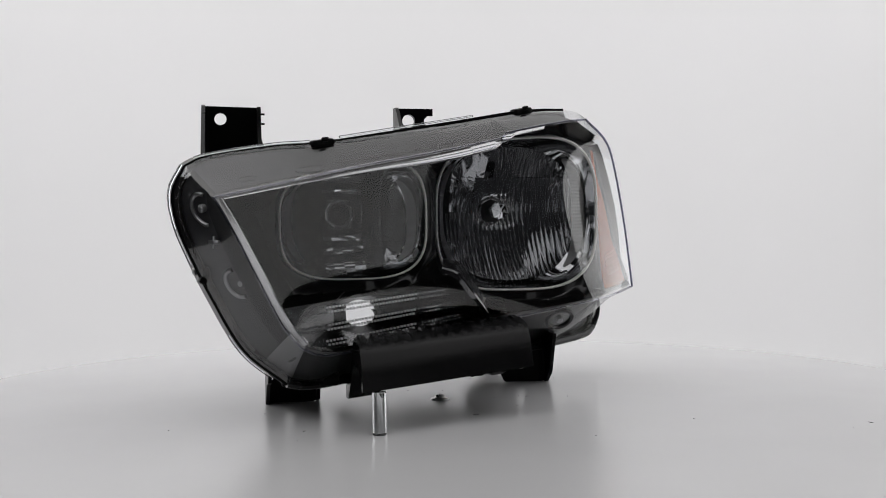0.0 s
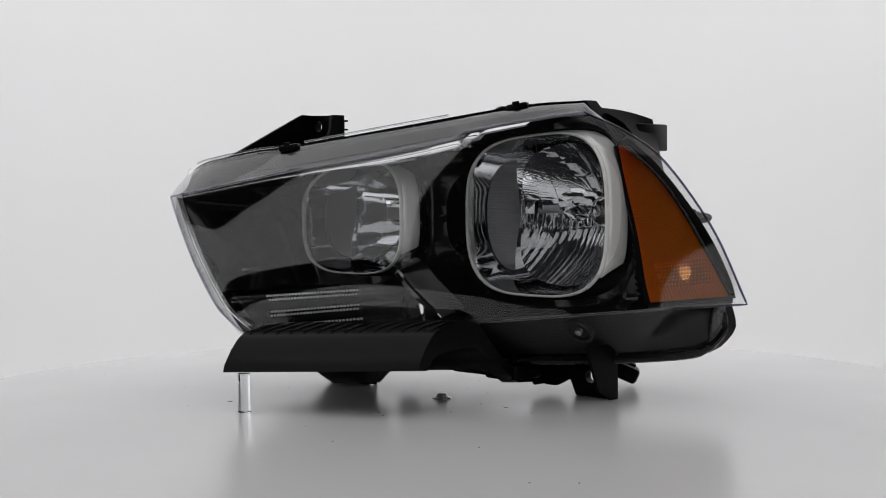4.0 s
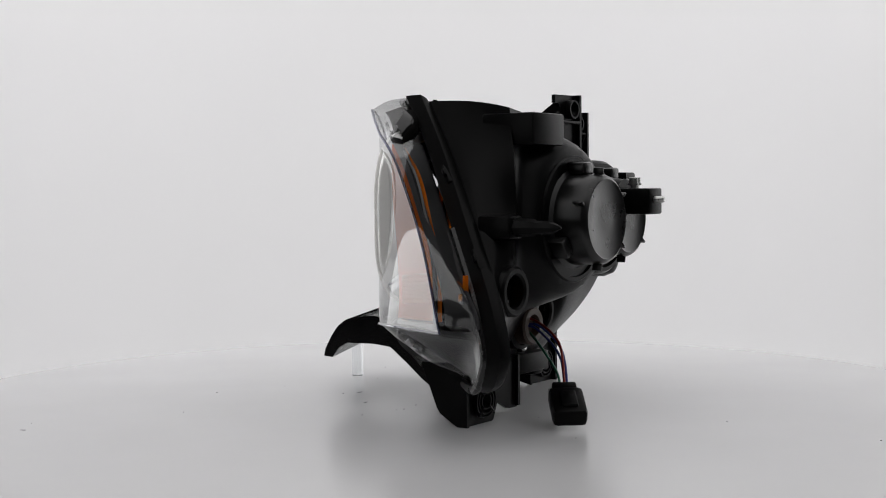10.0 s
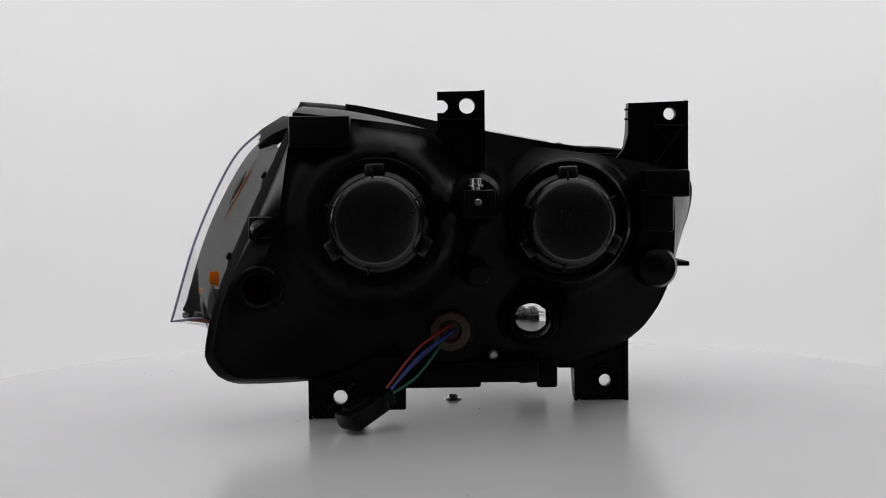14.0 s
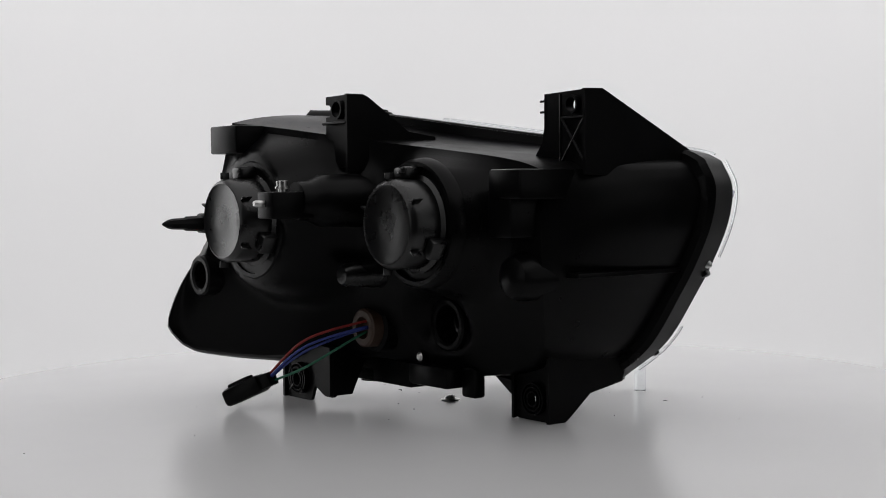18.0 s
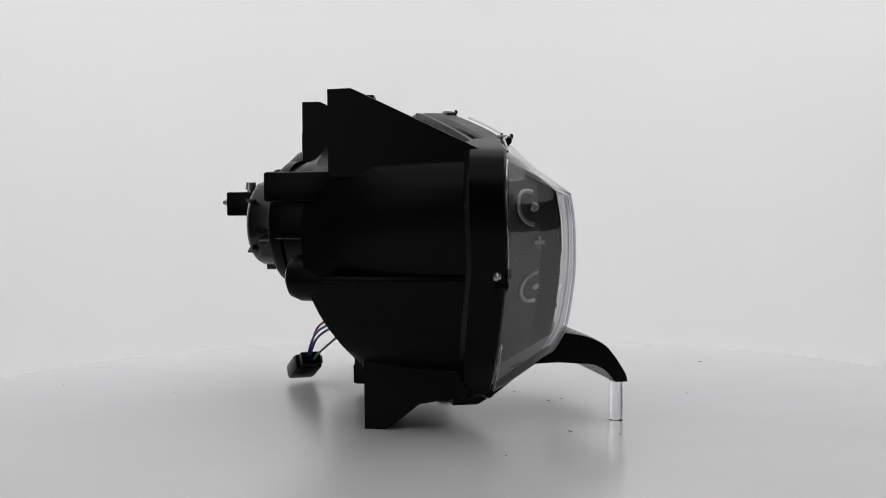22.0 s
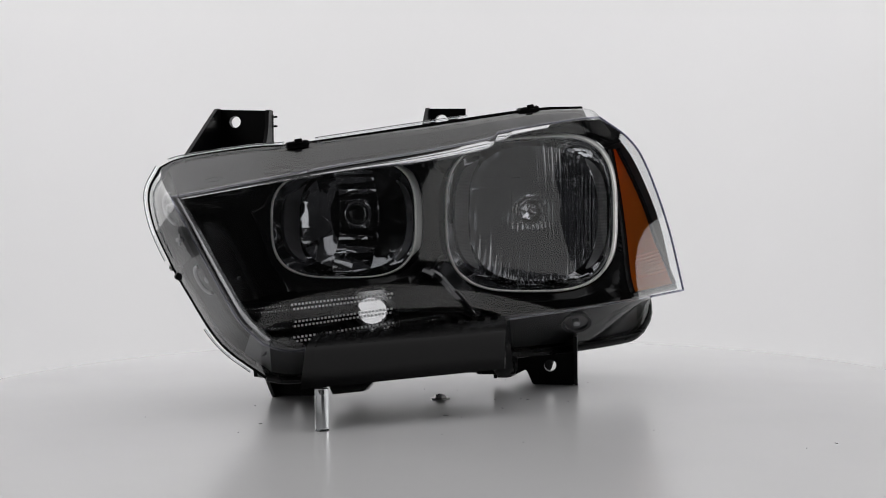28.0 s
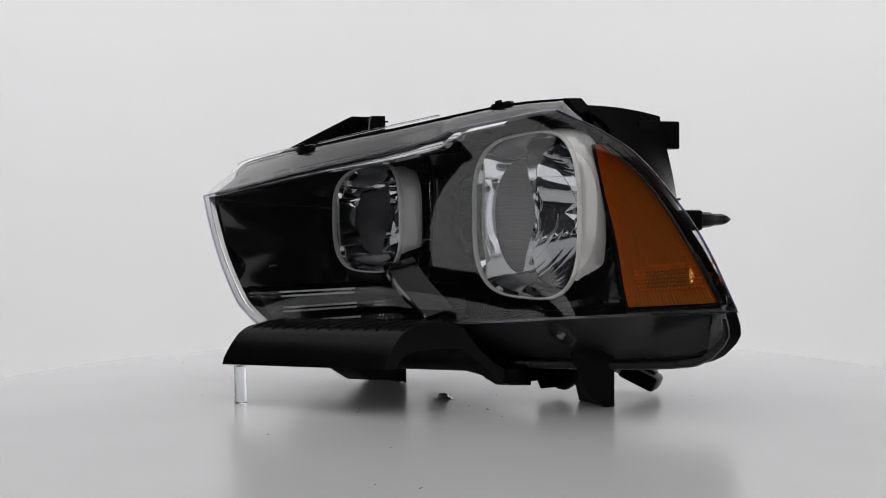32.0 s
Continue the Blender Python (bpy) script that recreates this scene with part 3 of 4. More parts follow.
def build_bezel(root):
    p = finer(face_patch)
    uu = np.linspace(0, 1, p.shape[1])[None, :]
    vv = np.linspace(0, 1, p.shape[0])[:, None]
    x, z = p[:, :, 0], p[:, :, 2]
    near = p[:, :, 1] + .012
    edge = np.minimum(np.minimum(uu * 1.3, (1 - uu) * 1.1), np.minimum(vv * 1.15, (1 - vv) * .62))
    deep = Y_SMALL + (Y_BIG - Y_SMALL) * smooth(-.050, -.004, x) + .003
    deep = np.maximum(near, deep)
    deep = deep + .04 * smooth(.17, .19, x) * (1 - smooth(.200, .215, x))
    deep = np.where(x > .2, near + (deep - near) * (1 - smooth(.200, .225, x)), deep)
    p[:, :, 1] = near + (deep - near) * smooth(.012, .085, edge)
    for el, yr in ((BIG, Y_BIG), (SMALL, Y_SMALL)):
        r = inside(x, z, el)
        right = smooth(.1, .9, (x - el[0]) / el[2])
        goal = yr + .010 + .030 * right
        w = 1 - smooth(1.10, 1.50, r)
        p[:, :, 1] = p[:, :, 1] * (1 - w) + np.maximum(goal, near + .004) * w
        nearby = np.abs(r - 1.045) < .05
        s = np.where(nearby, 1.045 / np.maximum(r, 1e-6), 1)
        x[:], z[:] = el[0] + (x - el[0]) * s, el[1] + (z - el[1]) * s
    bm = bmesh.new()
    grid(bm, p)
    dead = []
    for f in bm.faces:
        q = f.calc_center_median()
        low = .1205 + (q.x + .20) * .045
        if inside(q.x, q.z, BIG) < 1.042 or inside(q.x, q.z, SMALL) < 1.042:
            dead.append(f)
        elif q.x > .193 and q.y > .03:
            dead.append(f)
        elif q.x < .036 and q.z < min(low, .143 - (q.x + .025) * .72):
            dead.append(f)
    bmesh.ops.delete(bm, geom=dead, context="FACES")
    bezel = part("bezel", bm, M_GLOSS, root, "gloss black inner bezel around the two reflectors", angle=70)
    # grey inner skirt that follows the cover's side walls
    skirt = None
    # glare on the cover's side is put into these greys, palest at the foot
    for which, name, mat, text, first, last, low, high in ((3, "inner_skirt", M_SKIN, "mid grey satin inner skirt", .45, .97, .15, 1), (3, "inner_panel", M_PANEL, "dark grey panel of the skirt", .14, .45, .15, 1), (3, "skirt_foot", M_FOOT, "satin foot of the skirt, glare put into its pale grey", .06, .97, 0, .15),
                                                     (2, "lower_skirt", M_GREY, "dark grey satin lower skirt", .04, .97, 0, 1), (0, "upper_shelf", M_SHELF, "grey upper shelf of the bezel", .16, .97, 0, 1)):
        rows = []
        c = ring(FACE).mean(0)
        for k in range(9):
            t = first + k / 8 * (last - first)
            q = side_row(which, t)
            d = q - c
            d[:, 1] = 0
            d /= np.linalg.norm(d, axis=1)[:, None]
            q = q - d * .006 + np.array((0, .006, 0))
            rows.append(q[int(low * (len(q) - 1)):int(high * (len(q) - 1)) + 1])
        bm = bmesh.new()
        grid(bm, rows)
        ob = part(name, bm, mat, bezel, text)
        skirt = skirt or ob
    for f, t, a, b in ((.24, .30, .016, .0045), (.10, .35, .010, .0035)):
        k = int(NU * f)
        q, nxt = side_row(0, t)[k], side_row(0, t)[k + 1]
        along, up = Vector(nxt - q).normalized(), Vector(side_row(0, t + .1)[k] - q).normalized()
        out = along.cross(up).normalized()
        if out.z < 0:
            out = -out
        bm = bmesh.new()
        ov = [Vector(q) - out * .0035 + along * a * math.cos(2 * math.pi * j / 28) + up * b * math.sin(2 * math.pi * j / 28) for j in range(28)]
        grid(bm, [[p - out * .002 for p in ov], ov, [p * .8 + (Vector(q) - out * .0035) * .2 - out * .0012 for p in ov], [p * .2 + (Vector(q) - out * .0035) * .8 - out * .0016 for p in ov]], closed=True)
        part("slot", bm, M_CAP, skirt, "dark oval slot in the shelf")
    for f0, f1, t in ((.30, .80, .16), (.30, .80, .40), (.02, .20, .18)):
        line = side_row(0, t)[int(NU * f0):int(NU * f1)] - np.array((0, -.002, .0048))
        bm = bmesh.new()
        tube(bm, line, .0008, 6)
        part("groove", bm, M_CAP, skirt, "dark moulded groove")
    q = FACE[3][25] * .5 + RIM[3][26] * .5 + np.array((.002, .003, 0))
    bm = bmesh.new()
    block(bm, (-.006, -.0012, -.002), (.006, .0012, .002), .0005, Matrix.Translation(q) @ Matrix.Rotation(radians(-35), 4, "Z"))
    block(bm, (-.0012, -.0012, -.006), (.0012, .0012, .006), .0005, Matrix.Translation(q) @ Matrix.Rotation(radians(-35), 4, "Z"))
    part("cross_mark", bm, M_RIBBED, skirt)
    for k in range(3):
        bm = bmesh.new()
        c0 = Vector((-.2011, -.1245 + .0042 * k, .1425))
        block(bm, (-.0004, -.0013, -.0019), (.0004, .0013, .0019), .0002, Matrix.Translation(c0) @ Matrix.Rotation(radians(9), 4, "Z"))
        part("mark", bm, M_RIBBED, bezel, "tiny grey printed bar")
    # round bosses and crosses on the skirt
    for q, r in (((-.262, -.158, .216), .009), ((-.226, -.150, .144), .009), ((-.180, -.118, .074), .007), ((.143, .055, .079), .009)):
        bm = bmesh.new()
        n = Vector((-.75, -.55, -.2)).normalized() if q[0] < 0 else Vector((.1, -.7, -.7)).normalized()
        lathe(bm, q, n, [(-.004, r * .45), (.001, r * .45), (.002, r * .3)], 16)
        part("boss", bm, M_RIBBED, skirt)
        if r > .008 and q[0] < 0:
            continue
        bm = bmesh.new()
        lathe(bm, q, n, [(-.004, r * 1.5), (0, r * 1.5), (0, r * 1.9), (-.004, r * 1.9)], 28, False, False)
        part("boss_ring", bm, M_SKIN if q[0] < 0 else M_GREY, skirt)
    # raised crescents beside the two upper bosses, open towards the cover's face
    centre = ring(FACE).mean(0)

    def skirt_point(i, t):
        p = side_row(3, t)
        p = p[int(i)] * (1 - i % 1) + p[int(i) + 1] * (i % 1)
        d = p - centre
        d[1] = 0
        return p - d / np.linalg.norm(d) * .0052 + np.array((0, .006, 0))

    for target in ((-.262, -.158, .216), (-.226, -.150, .144)):
        i0, t0 = min(((i, t / 20) for i in range(6, NV - 3) for t in range(6, 18)), key=lambda c: float(np.linalg.norm(skirt_point(*c) - np.array(target))))
        step_i = float(np.linalg.norm(skirt_point(i0 + 1, t0) - skirt_point(i0, t0)))
        step_t = float(np.linalg.norm(skirt_point(i0, t0 + .05) - skirt_point(i0, t0))) / .05
        arc = [skirt_point(i0 + .0150 / step_i * math.sin(radians(b)), min(.95, t0 + .0150 / step_t * math.cos(radians(b)))) for b in range(-95, 96, 10)]
        bm = bmesh.new()
        tube(bm, arc, .0021, 8)
        part("boss_crescent", bm, M_RIBBED, skirt, "pale raised crescent beside a boss")
    return bezel


def build_trim(root):
    """Rounded chrome strips just inside the cover's upper and inner edges."""
    c = face_patch.mean((0, 1))
    for name, crv, w in (("top_trim", FACE[0], .0058), ("inner_trim", FACE[3], .0042)):
        d = c - crv
        d[:, 1] = 0
        d /= np.linalg.norm(d, axis=1)[:, None]
        n = len(crv)
        rows = []
        for i in range(int(n * .88) if name == "top_trim" else n):
            k = w / .0045 * (.55 if name == "top_trim" and i > n * .76 else 1)
            q, e, b = crv[i] + d[i] * .0012 + np.array((0, .003, 0)), d[i], np.array((0, 1.0, 0))
            rows.append([q + b * .0085 * k, q + e * .0004 + b * .0068 * k, q + e * .0056 * k + b * .0010, q + e * .0066 * k + b * .0004, q + e * .0076 * k + b * .0008, q + e * .0084 * k + b * .0070 * k])
        bm = bmesh.new()
        grid(bm, rows)
        part(name, bm, M_TRIM, root, "satin chrome trim strip")


def build_fin(root):
    """The raised gloss blade under the gap between the reflectors."""
    line = curve3([(-.016, -.066, .1475), (.000, -.070, .1405), (.016, -.064, .1220), (.040, -.047, .0960)], 24)
    bm = bmesh.new()
    rows = []
    for i, p in enumerate(line):
        w = .0050 * math.sin(math.pi * min(1, .22 + i / 32)) ** .7
        n = Vector((.55, 0, .83))
        q = Vector(p)
        rows.append([q - n * (w + .008) + Vector((0, .022, 0)), q - n * w, q - n * w * .5 + Vector((0, -.0016, 0)), q + n * w * .5 + Vector((0, -.0016, 0)), q + n * w, q + n * (w + .010) + Vector((0, .030, 0))])
    grid(bm, [r[1:5] for r in rows])
    fin = part("fin", bm, M_FIN, root, "dark chrome fin of the bezel", angle=30)
    for a, b in ((0, 2), (4, 6)):
        bm = bmesh.new()
        grid(bm, [r[a:b] for r in rows])
        part("fin_flank", bm, M_GLOSS, fin, "gloss black flank of the fin")


def build_amber(root):
    left = curve3([(.186, .069, .276), (.193, .074, .233), (.200, .084, .181), (.205, .090, .133), (.210, .092, .112)], 20)
    right = curve3([(.188, .076, .2755), (.204, .108, .245), (.220, .130, .209), (.236, .152, .163), (.256, .167, .116)], 20)
    bm = bmesh.new()
    rows = []
    for l, r in zip(left, right):
        row = [l + (0, .008, 0)]
        for k in range(49):
            t = k / 48
            row.append(l * (1 - t) + r * t + np.array((.001, -.001, 0)) * math.sin(math.pi * t) + np.array((-.0005, .0004, 0)) * (k % 2))
        row.append(r + np.array((0, .008, 0)))
        rows.append(row)
    grid(bm, rows)
    low, high = left[16][2] * .24 + left[17][2] * .76 - .009, left[16][2] * .24 + left[17][2] * .76 + .009
    gone = [f for f in bm.faces if low < f.calc_center_median().z < high and f.calc_center_median().x > .2170 and f.calc_center_median().y < .150]
    bmesh.ops.delete(bm, geom=gone, context="FACES")
    amber = part("amber_reflector", bm, M_AMBER, root, "amber side marker panel", flat=True)
    # dark panel behind the outer side of the cover, with two small amber windows
    mid = ((ring(FACE) + ring(RIM)) / 2).mean(0)

    def panel_point(i, t, off):
        p = side_row(1, t)[i]
        d = p - mid
        d[2] = 0
        return p - d / np.linalg.norm(d) * off

    bm = bmesh.new()
    grid(bm, [[panel_point(i, (.22 - .16 * i / NV) * (1 - t) + .94 * t, .003) for t in (0, .2, .4, .6, .8, 1)] for i in range(7, NV)])
    panel = part("outer_panel", bm, M_PANEL, amber, "dark grey panel behind the cover's outer side", angle=60)
    for k in range(12):
        i = NV - 2 - k * .42
        i0 = int(i)
        f = i - i0
        line = [panel_point(i0, t, .0026) * (1 - f) + panel_point(i0 + 1, t, .0026) * f for t in (.45, .6, .75, .94)]
        bm = bmesh.new()
        tube(bm, line, .0006, 6)
        part("panel_rib", bm, M_SKIN, panel)
    for i, t, hi, w in ((28, .62, .0110, .0045), (31, .30, .0030, .0026)):
        q = Vector(panel_point(i, t, .0026))
        m = Matrix.Translation(q) @ Matrix.Rotation(radians(35), 4, "Z")
        bm = bmesh.new()
        block(bm, (-w, -.001, -hi), (w, .001, hi), .0006, m @ Matrix.Rotation(radians(-25), 4, "Z"))
        part("amber_window", bm, M_AMBER_B, panel, "small bright amber window")
    bm = bmesh.new()
    for crv, off in ((left, (-.004, .001, 0)), (right, (.003, .003, 0))):
        tube(bm, [p + np.array(off) for p in crv], .0026, 6)
    tube(bm, curve3([left[-1] + np.array((-.004, 0, -.004)), right[-1] + np.array((.003, .003, -.004))], 8), .0035, 6)
    part("amber_frame", bm, M_GLOSS, amber, "gloss black frame round the amber panel")
    bm = bmesh.new()
    wide = np.linspace(.022, .036, len(left))
    grid(bm, [[p + np.array((0, .006, 0)), p + np.array((-.008, .012, 0)), p + np.array((-w, .012, 0))] for p, w in zip(left, wide)])
    part("amber_backing", bm, M_BLACK, amber, "black wall beside the amber panel")
    bm = bmesh.new()
    for i in range(-3, 4):
        for j in range(18):
            t, k = .17 + .0455 * (j + .5 * (i % 2)), (.838 - .0036 * i / .165) * 20
            i0 = int(k)
            f = k - i0
            l = left[i0] * (1 - f) + left[min(20, i0 + 1)] * f
            r = right[i0] * (1 - f) + right[min(20, i0 + 1)] * f
            q = l * (1 - t) + r * t + np.array((.0005, -.0005, 0)) + np.array((.001, -.001, 0)) * math.sin(math.pi * t)
            lathe(bm, q, (.83, -.55, 0), [(0, .00235), (.0005, .00235), (.0012, .0012)], 6, False)
    part("reflex_patch", bm, M_AMBER_B, amber, "bright amber honeycomb reflex prisms", flat=True)


def build_signal(root):
    """The clear turn signal strip under the bezel: bowl, inner lens and rows of prisms."""
    u0, u1 = 2, int(NU * .50)
    x, bot, top = face_patch[10, :, 0], face_patch[0, :, 2], face_patch[-1, :, 2]
    lim = np.minimum(.1215 + (x + .20) * .045, .144 - (x + .025) * .72)
    share = np.clip((lim - bot) / (top - bot), .05, .34)

    def strip_row(t):
        """A line along the strip, t from its lower to its upper edge."""
        v = (.03 + (share - .03) * t) * NV
        i0 = v.astype(int)
        f = (v - i0)[:, None]
        k = np.arange(NU + 1)
        return (face_patch[i0, k] * (1 - f) + face_patch[i0 + 1, k] * f)[u0:u1]

    sub = np.array([strip_row(t / 10) for t in range(11)])
    bm = bmesh.new()
    grid(bm, sub + np.array((0, .012, 0)))
    strip = part("signal_lens", bm, M_INNER, root, "clear inner lens of the turn signal")
    # dark bowl, open at the back round the bulb hole
    bm = bmesh.new()
    rows = []
    lo, hi = sub[0] + np.array((0, .016, 0)), sub[-1] + np.array((0, .016, 0))
    loop = np.vstack([lo, hi[::-1]])
    n = len(loop)
    hole = []
    ang = [math.atan2(q[2] - .094, (q[0] + .091) * .45) for q in loop]
    for k in range(n):
        hole.append((-.091 + .0178 * math.cos(ang[k]), .045, .094 + .0150 * math.sin(ang[k])))
    hole = np.array(hole)
    wide = np.array([(-.091 + .036 * math.cos(k), .020, .094 + .021 * math.sin(k)) for k in ang])
    for t in (0, .25, .5, .75, 1):
        q = loop * (1 - t) + wide * t
        q[:, 1] = loop[:, 1] + (wide[:, 1] - loop[:, 1]) * (t ** .8)
        rows.append(q)
    grid(bm, rows, closed=True)
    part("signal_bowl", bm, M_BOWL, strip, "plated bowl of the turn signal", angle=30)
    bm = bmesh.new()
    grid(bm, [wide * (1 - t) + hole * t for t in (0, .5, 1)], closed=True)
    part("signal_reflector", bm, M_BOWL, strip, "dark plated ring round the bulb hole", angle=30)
    clear, backlit = bmesh.new(), bmesh.new()
    for t, cnt in ((.90, 52), (.81, 52), (.56, 50), (.47, 50), (.22, 46), (.13, 46)):
        crv = strip_row(t)[:-9]
        s = np.linspace(0, len(crv) - 1.001, cnt)
        for k in range(cnt):
            a = int(s[k])
            q = crv[a] * (1 - (s[k] - a)) + crv[a + 1] * (s[k] - a) + np.array((0, .009, 0))
            # prisms before the bulb hole: back light is put into their pale colour
            if -.142 < q[0] < -.045:
                lathe(backlit, q, (.35, -.93, 0), [(-.0012, .0014), (.0006, .0015), (.0010, .0011)], 4)
            else:
                lathe(clear, q, (.35, -.93, 0), [(-.0010, .0010), (-.0004, .0016), (.0004, .0016), (.0010, .0010)], 4)
    for name, bm, mat, text in (("clear_prism", clear, M_PRISM, "rows of tiny clear square prisms"), ("backlit_tone_prism", backlit, M_BACKLIT, "rows of tiny square prisms, back light put into their pale colour")):
        tagged(part(name, bm, mat, strip, flat=True), text, kind="stuff")


def build_guide(root):
    """The ribbed bumper guide below the cover."""
    prof = [(-.2185, .042), (-.2165, .050), (-.208, .064), (-.1995, .0748), (-.196, .0776), (-.190, .0813), (-.183, .0836), (-.165, .0860), (-.145, .0868), (-.125, .0808), (-.105, .056), (-.085, .038), (-.068, .029), (-.040, .027),
            (-.040, .012), (-.066, .014), (-.085, .026), (-.104, .041), (-.126, .057), (-.150, .059), (-.185, .058), (-.196, .053), (-.2065, .041)]
    bm = bmesh.new()
    rows = []
    n = 12
    for k in range(n + 1):
        t = k / n
        sh = Vector((-.115 + .188 * t, .104 * t, .007 * t))
        rows.append([sh + Vector((0, y, max(z, .030) if .22 < t < .85 else z)) for y, z in prof])
    r = grid(bm, rows, closed=True)
    bm.faces.new(r[0])
    bm.faces.new(list(reversed(r[-1])))
    guide = part("bumper_guide", bm, M_GUIDE, root, "black ribbed plastic guide below the cover", angle=50)
    top = curve3([(0, -.1925, .0795), (0, -.189, .0818), (0, -.184, .0840), (0, -.173, .0864), (0, -.165, .0876), (0, -.145, .0888), (0, -.125, .0830)], 20)
    for k in range(14):
        t = (k + .5) / 14
        sh = np.array((-.115 + .188 * t, .104 * t, .007 * t))
        bm = bmesh.new()
        rows = [[p + sh + np.array((-.0048, 0, -.004)), p + sh + np.array((-.0038, 0, .0002)), p + sh + np.array((.0022, 0, .0002)), p + sh + np.array((.0032, 0, -.004))] for p in top]
        g = grid(bm, rows)
        bm.faces.new(g[0])
        bm.faces.new(list(reversed(g[-1])))
        part("rib", bm, M_GUIDE, guide)
    # carrier under the housing
    for lo, hi in (((-.185, -.08, .030), (-.125, -.02, .045)), ((-.097, .045, .028), (-.03, .075, .05)), ((-.035, .045, .023), (.06, .075, .05)), ((-.118, .04, .019), (-.096, .055, .05)), ((.03, .03, .023), (.075, .075, .04))):
        bm = bmesh.new()
        block(bm, lo, hi, .003)
        part("carrier", bm, M_BLACK, guide)


def build_brackets(root):
    def finish(bm, label):
        return part("mounting_bracket", bm, M_BLACK, root, label, angle=30)

    X, Z, Y = (1, 0, 0), (0, 0, 1), (0, 1, 0)
    # upper inner: plate, side web, cross ribs
    bm = bmesh.new()
    out = [(-.262, .245), (-.262, .3255), (-.2035, .3235), (-.1985, .319), (-.1985, .29), (-.194, .275), (-.184, .262), (-.184, .245)]
    plate(bm, out, [(-.2424, .3113, .0066)], (0, .030, 0), X, Z, .004)
    web = [(.036, .245), (.036, .3255), (.014, .326), (.008, .3235), (-.113, .266), (-.113, .24)]
    plate(bm, web, [], (-.2625, 0, 0), Y, Z, .004)
    lip = [(.030, .255), (.030, .3235), (.012, .3235), (.0095, .318), (.008, .306), (.001, .291), (-.011, .279), (-.028, .272), (-.05, .269), (-.08, .267), (-.08, .255)]
    plate(bm, lip, [], (-.203, 0, 0), Y, Z, .004)
    a = finish(bm, "tall black bracket with a screw hole and a sloping web")
    bm = bmesh.new()
    tube(bm, [(-.258, .0335, .258), (-.228, .0335, .298)], .0016, 6)
    tube(bm, [(-.228, .0335, .258), (-.258, .0335, .298)], .0016, 6)
    tube(bm, [(-.26, .0335, .299), (-.226, .0335, .299)], .0016, 6)
    tube(bm, [(-.226, .0335, .25), (-.226, .0335, .322)], .0016, 6)
    lathe(bm, (-.2424, .029, .3113), Y, [(0, .0066), (.007, .0066), (.007, .0088), (0, .0088)], 24, False, False)
    for zz in (.3165, .306):
        tube(bm, [(-.199, .031, zz), (-.1945, .031, zz)], .0012, 6)
    part("stiffener", bm, M_BLACK, a)
    # upper middle
    bm = bmesh.new()
    out = [(-.0365, .256), (-.0365, .3297), (.0098, .329), (.0098, .3205), (.0035, .3205), (-.0005, .3165), (-.0005, .312), (.0035, .308), (.0098, .308), (.0098, .287), (-.005, .282), (-.008, .262), (-.014, .256)]
    plate(bm, out, [(-.0194, .3145, .0078)], (0, .147, 0), X, Z, .004)
    web = [(.152, .25), (.152, .330), (.132, .330), (.125, .327), (.075, .293), (.04, .288), (.04, .27)]
    plate(bm, web, [], (-.037, 0, 0), Y, Z, .004)
    b = finish(bm, "black bracket with a screw hole and an open slot")
    bm = bmesh.new()
    lathe(bm, (-.0194, .146, .3145), Y, [(0, .0078), (.008, .0078), (.008, .0098), (0, .0098)], 24, False, False)
    tube(bm, [(-.034, .1515, .301), (.008, .1515, .301)], .0016, 6)
    part("stiffener", bm, M_BLACK, b)
    # lower outer
    bm = bmesh.new()
    out = rounded([(.139, .000), (.139, .062), (.044, .062), (.044, .008), (.062, .008), (.082, .018), (.09, .0)], .003)
    plate(bm, out, [(.1105, .0227, .0072)], (0, .120, 0), X, Z, .004)
    plate(bm, [(.124, .0), (.124, .062), (.07, .062), (.088, .018), (.092, .012), (.112, .0)], [], (.139, 0, 0), Y, Z, .004)
    plate(bm, [(.124, .010), (.124, .062), (.07, .062), (.095, .010)], [], (.045, 0, 0), Y, Z, .004)
    c = finish(bm, "black lower bracket with a screw hole standing on the turntable")
    bm = bmesh.new()
    for rr in (.0072, .012, .016):
        lathe(bm, (.1105, .119, .0227 if rr < .015 else .0235), Y, [(0, rr), (.007, rr), (.007, rr + .0016), (0, rr + .0016)], 24, False, False)
    for k in range(4):
        t = radians(45 + 90 * k)
        tube(bm, [(.1105 + .0075 * math.cos(t), .1255, .0227 + .0075 * math.sin(t)), (.1105 + .02 * math.cos(t), .1255, .0235 + .02 * math.sin(t))], .0013, 6)
    part("stiffener", bm, M_BLACK, c)
    # lower inner
    bm = bmesh.new()
    out = rounded([(-.198, .0), (-.198, .075), (-.140, .075), (-.140, .003), (-.146, .0)], .003)
    plate(bm, out, [(-.1727, .0225, .0066)], (0, .020, 0), X, Z, .004)
    plate(bm, [(.026, .0), (.026, .08), (-.09, .08), (-.075, .034), (-.03, .026), (-.002, .004), (.004, .0)], [], (-.1985, 0, 0), Y, Z, .004)
    plate(bm, [(.024, .0), (.024, .06), (-.03, .06), (.006, .004)], [], (-.1435, 0, 0), Y, Z, .004)
    e = finish(bm, "black lower bracket with a triangular web standing on the turntable")
    bm = bmesh.new()
    for rr in (.0066, .011, .015):
        lathe(bm, (-.1727, .019, .0225), Y, [(0, rr), (.007, rr), (.007, rr + .0016), (0, rr + .0016)], 24, False, False)
    part("stiffener", bm, M_BLACK, e)


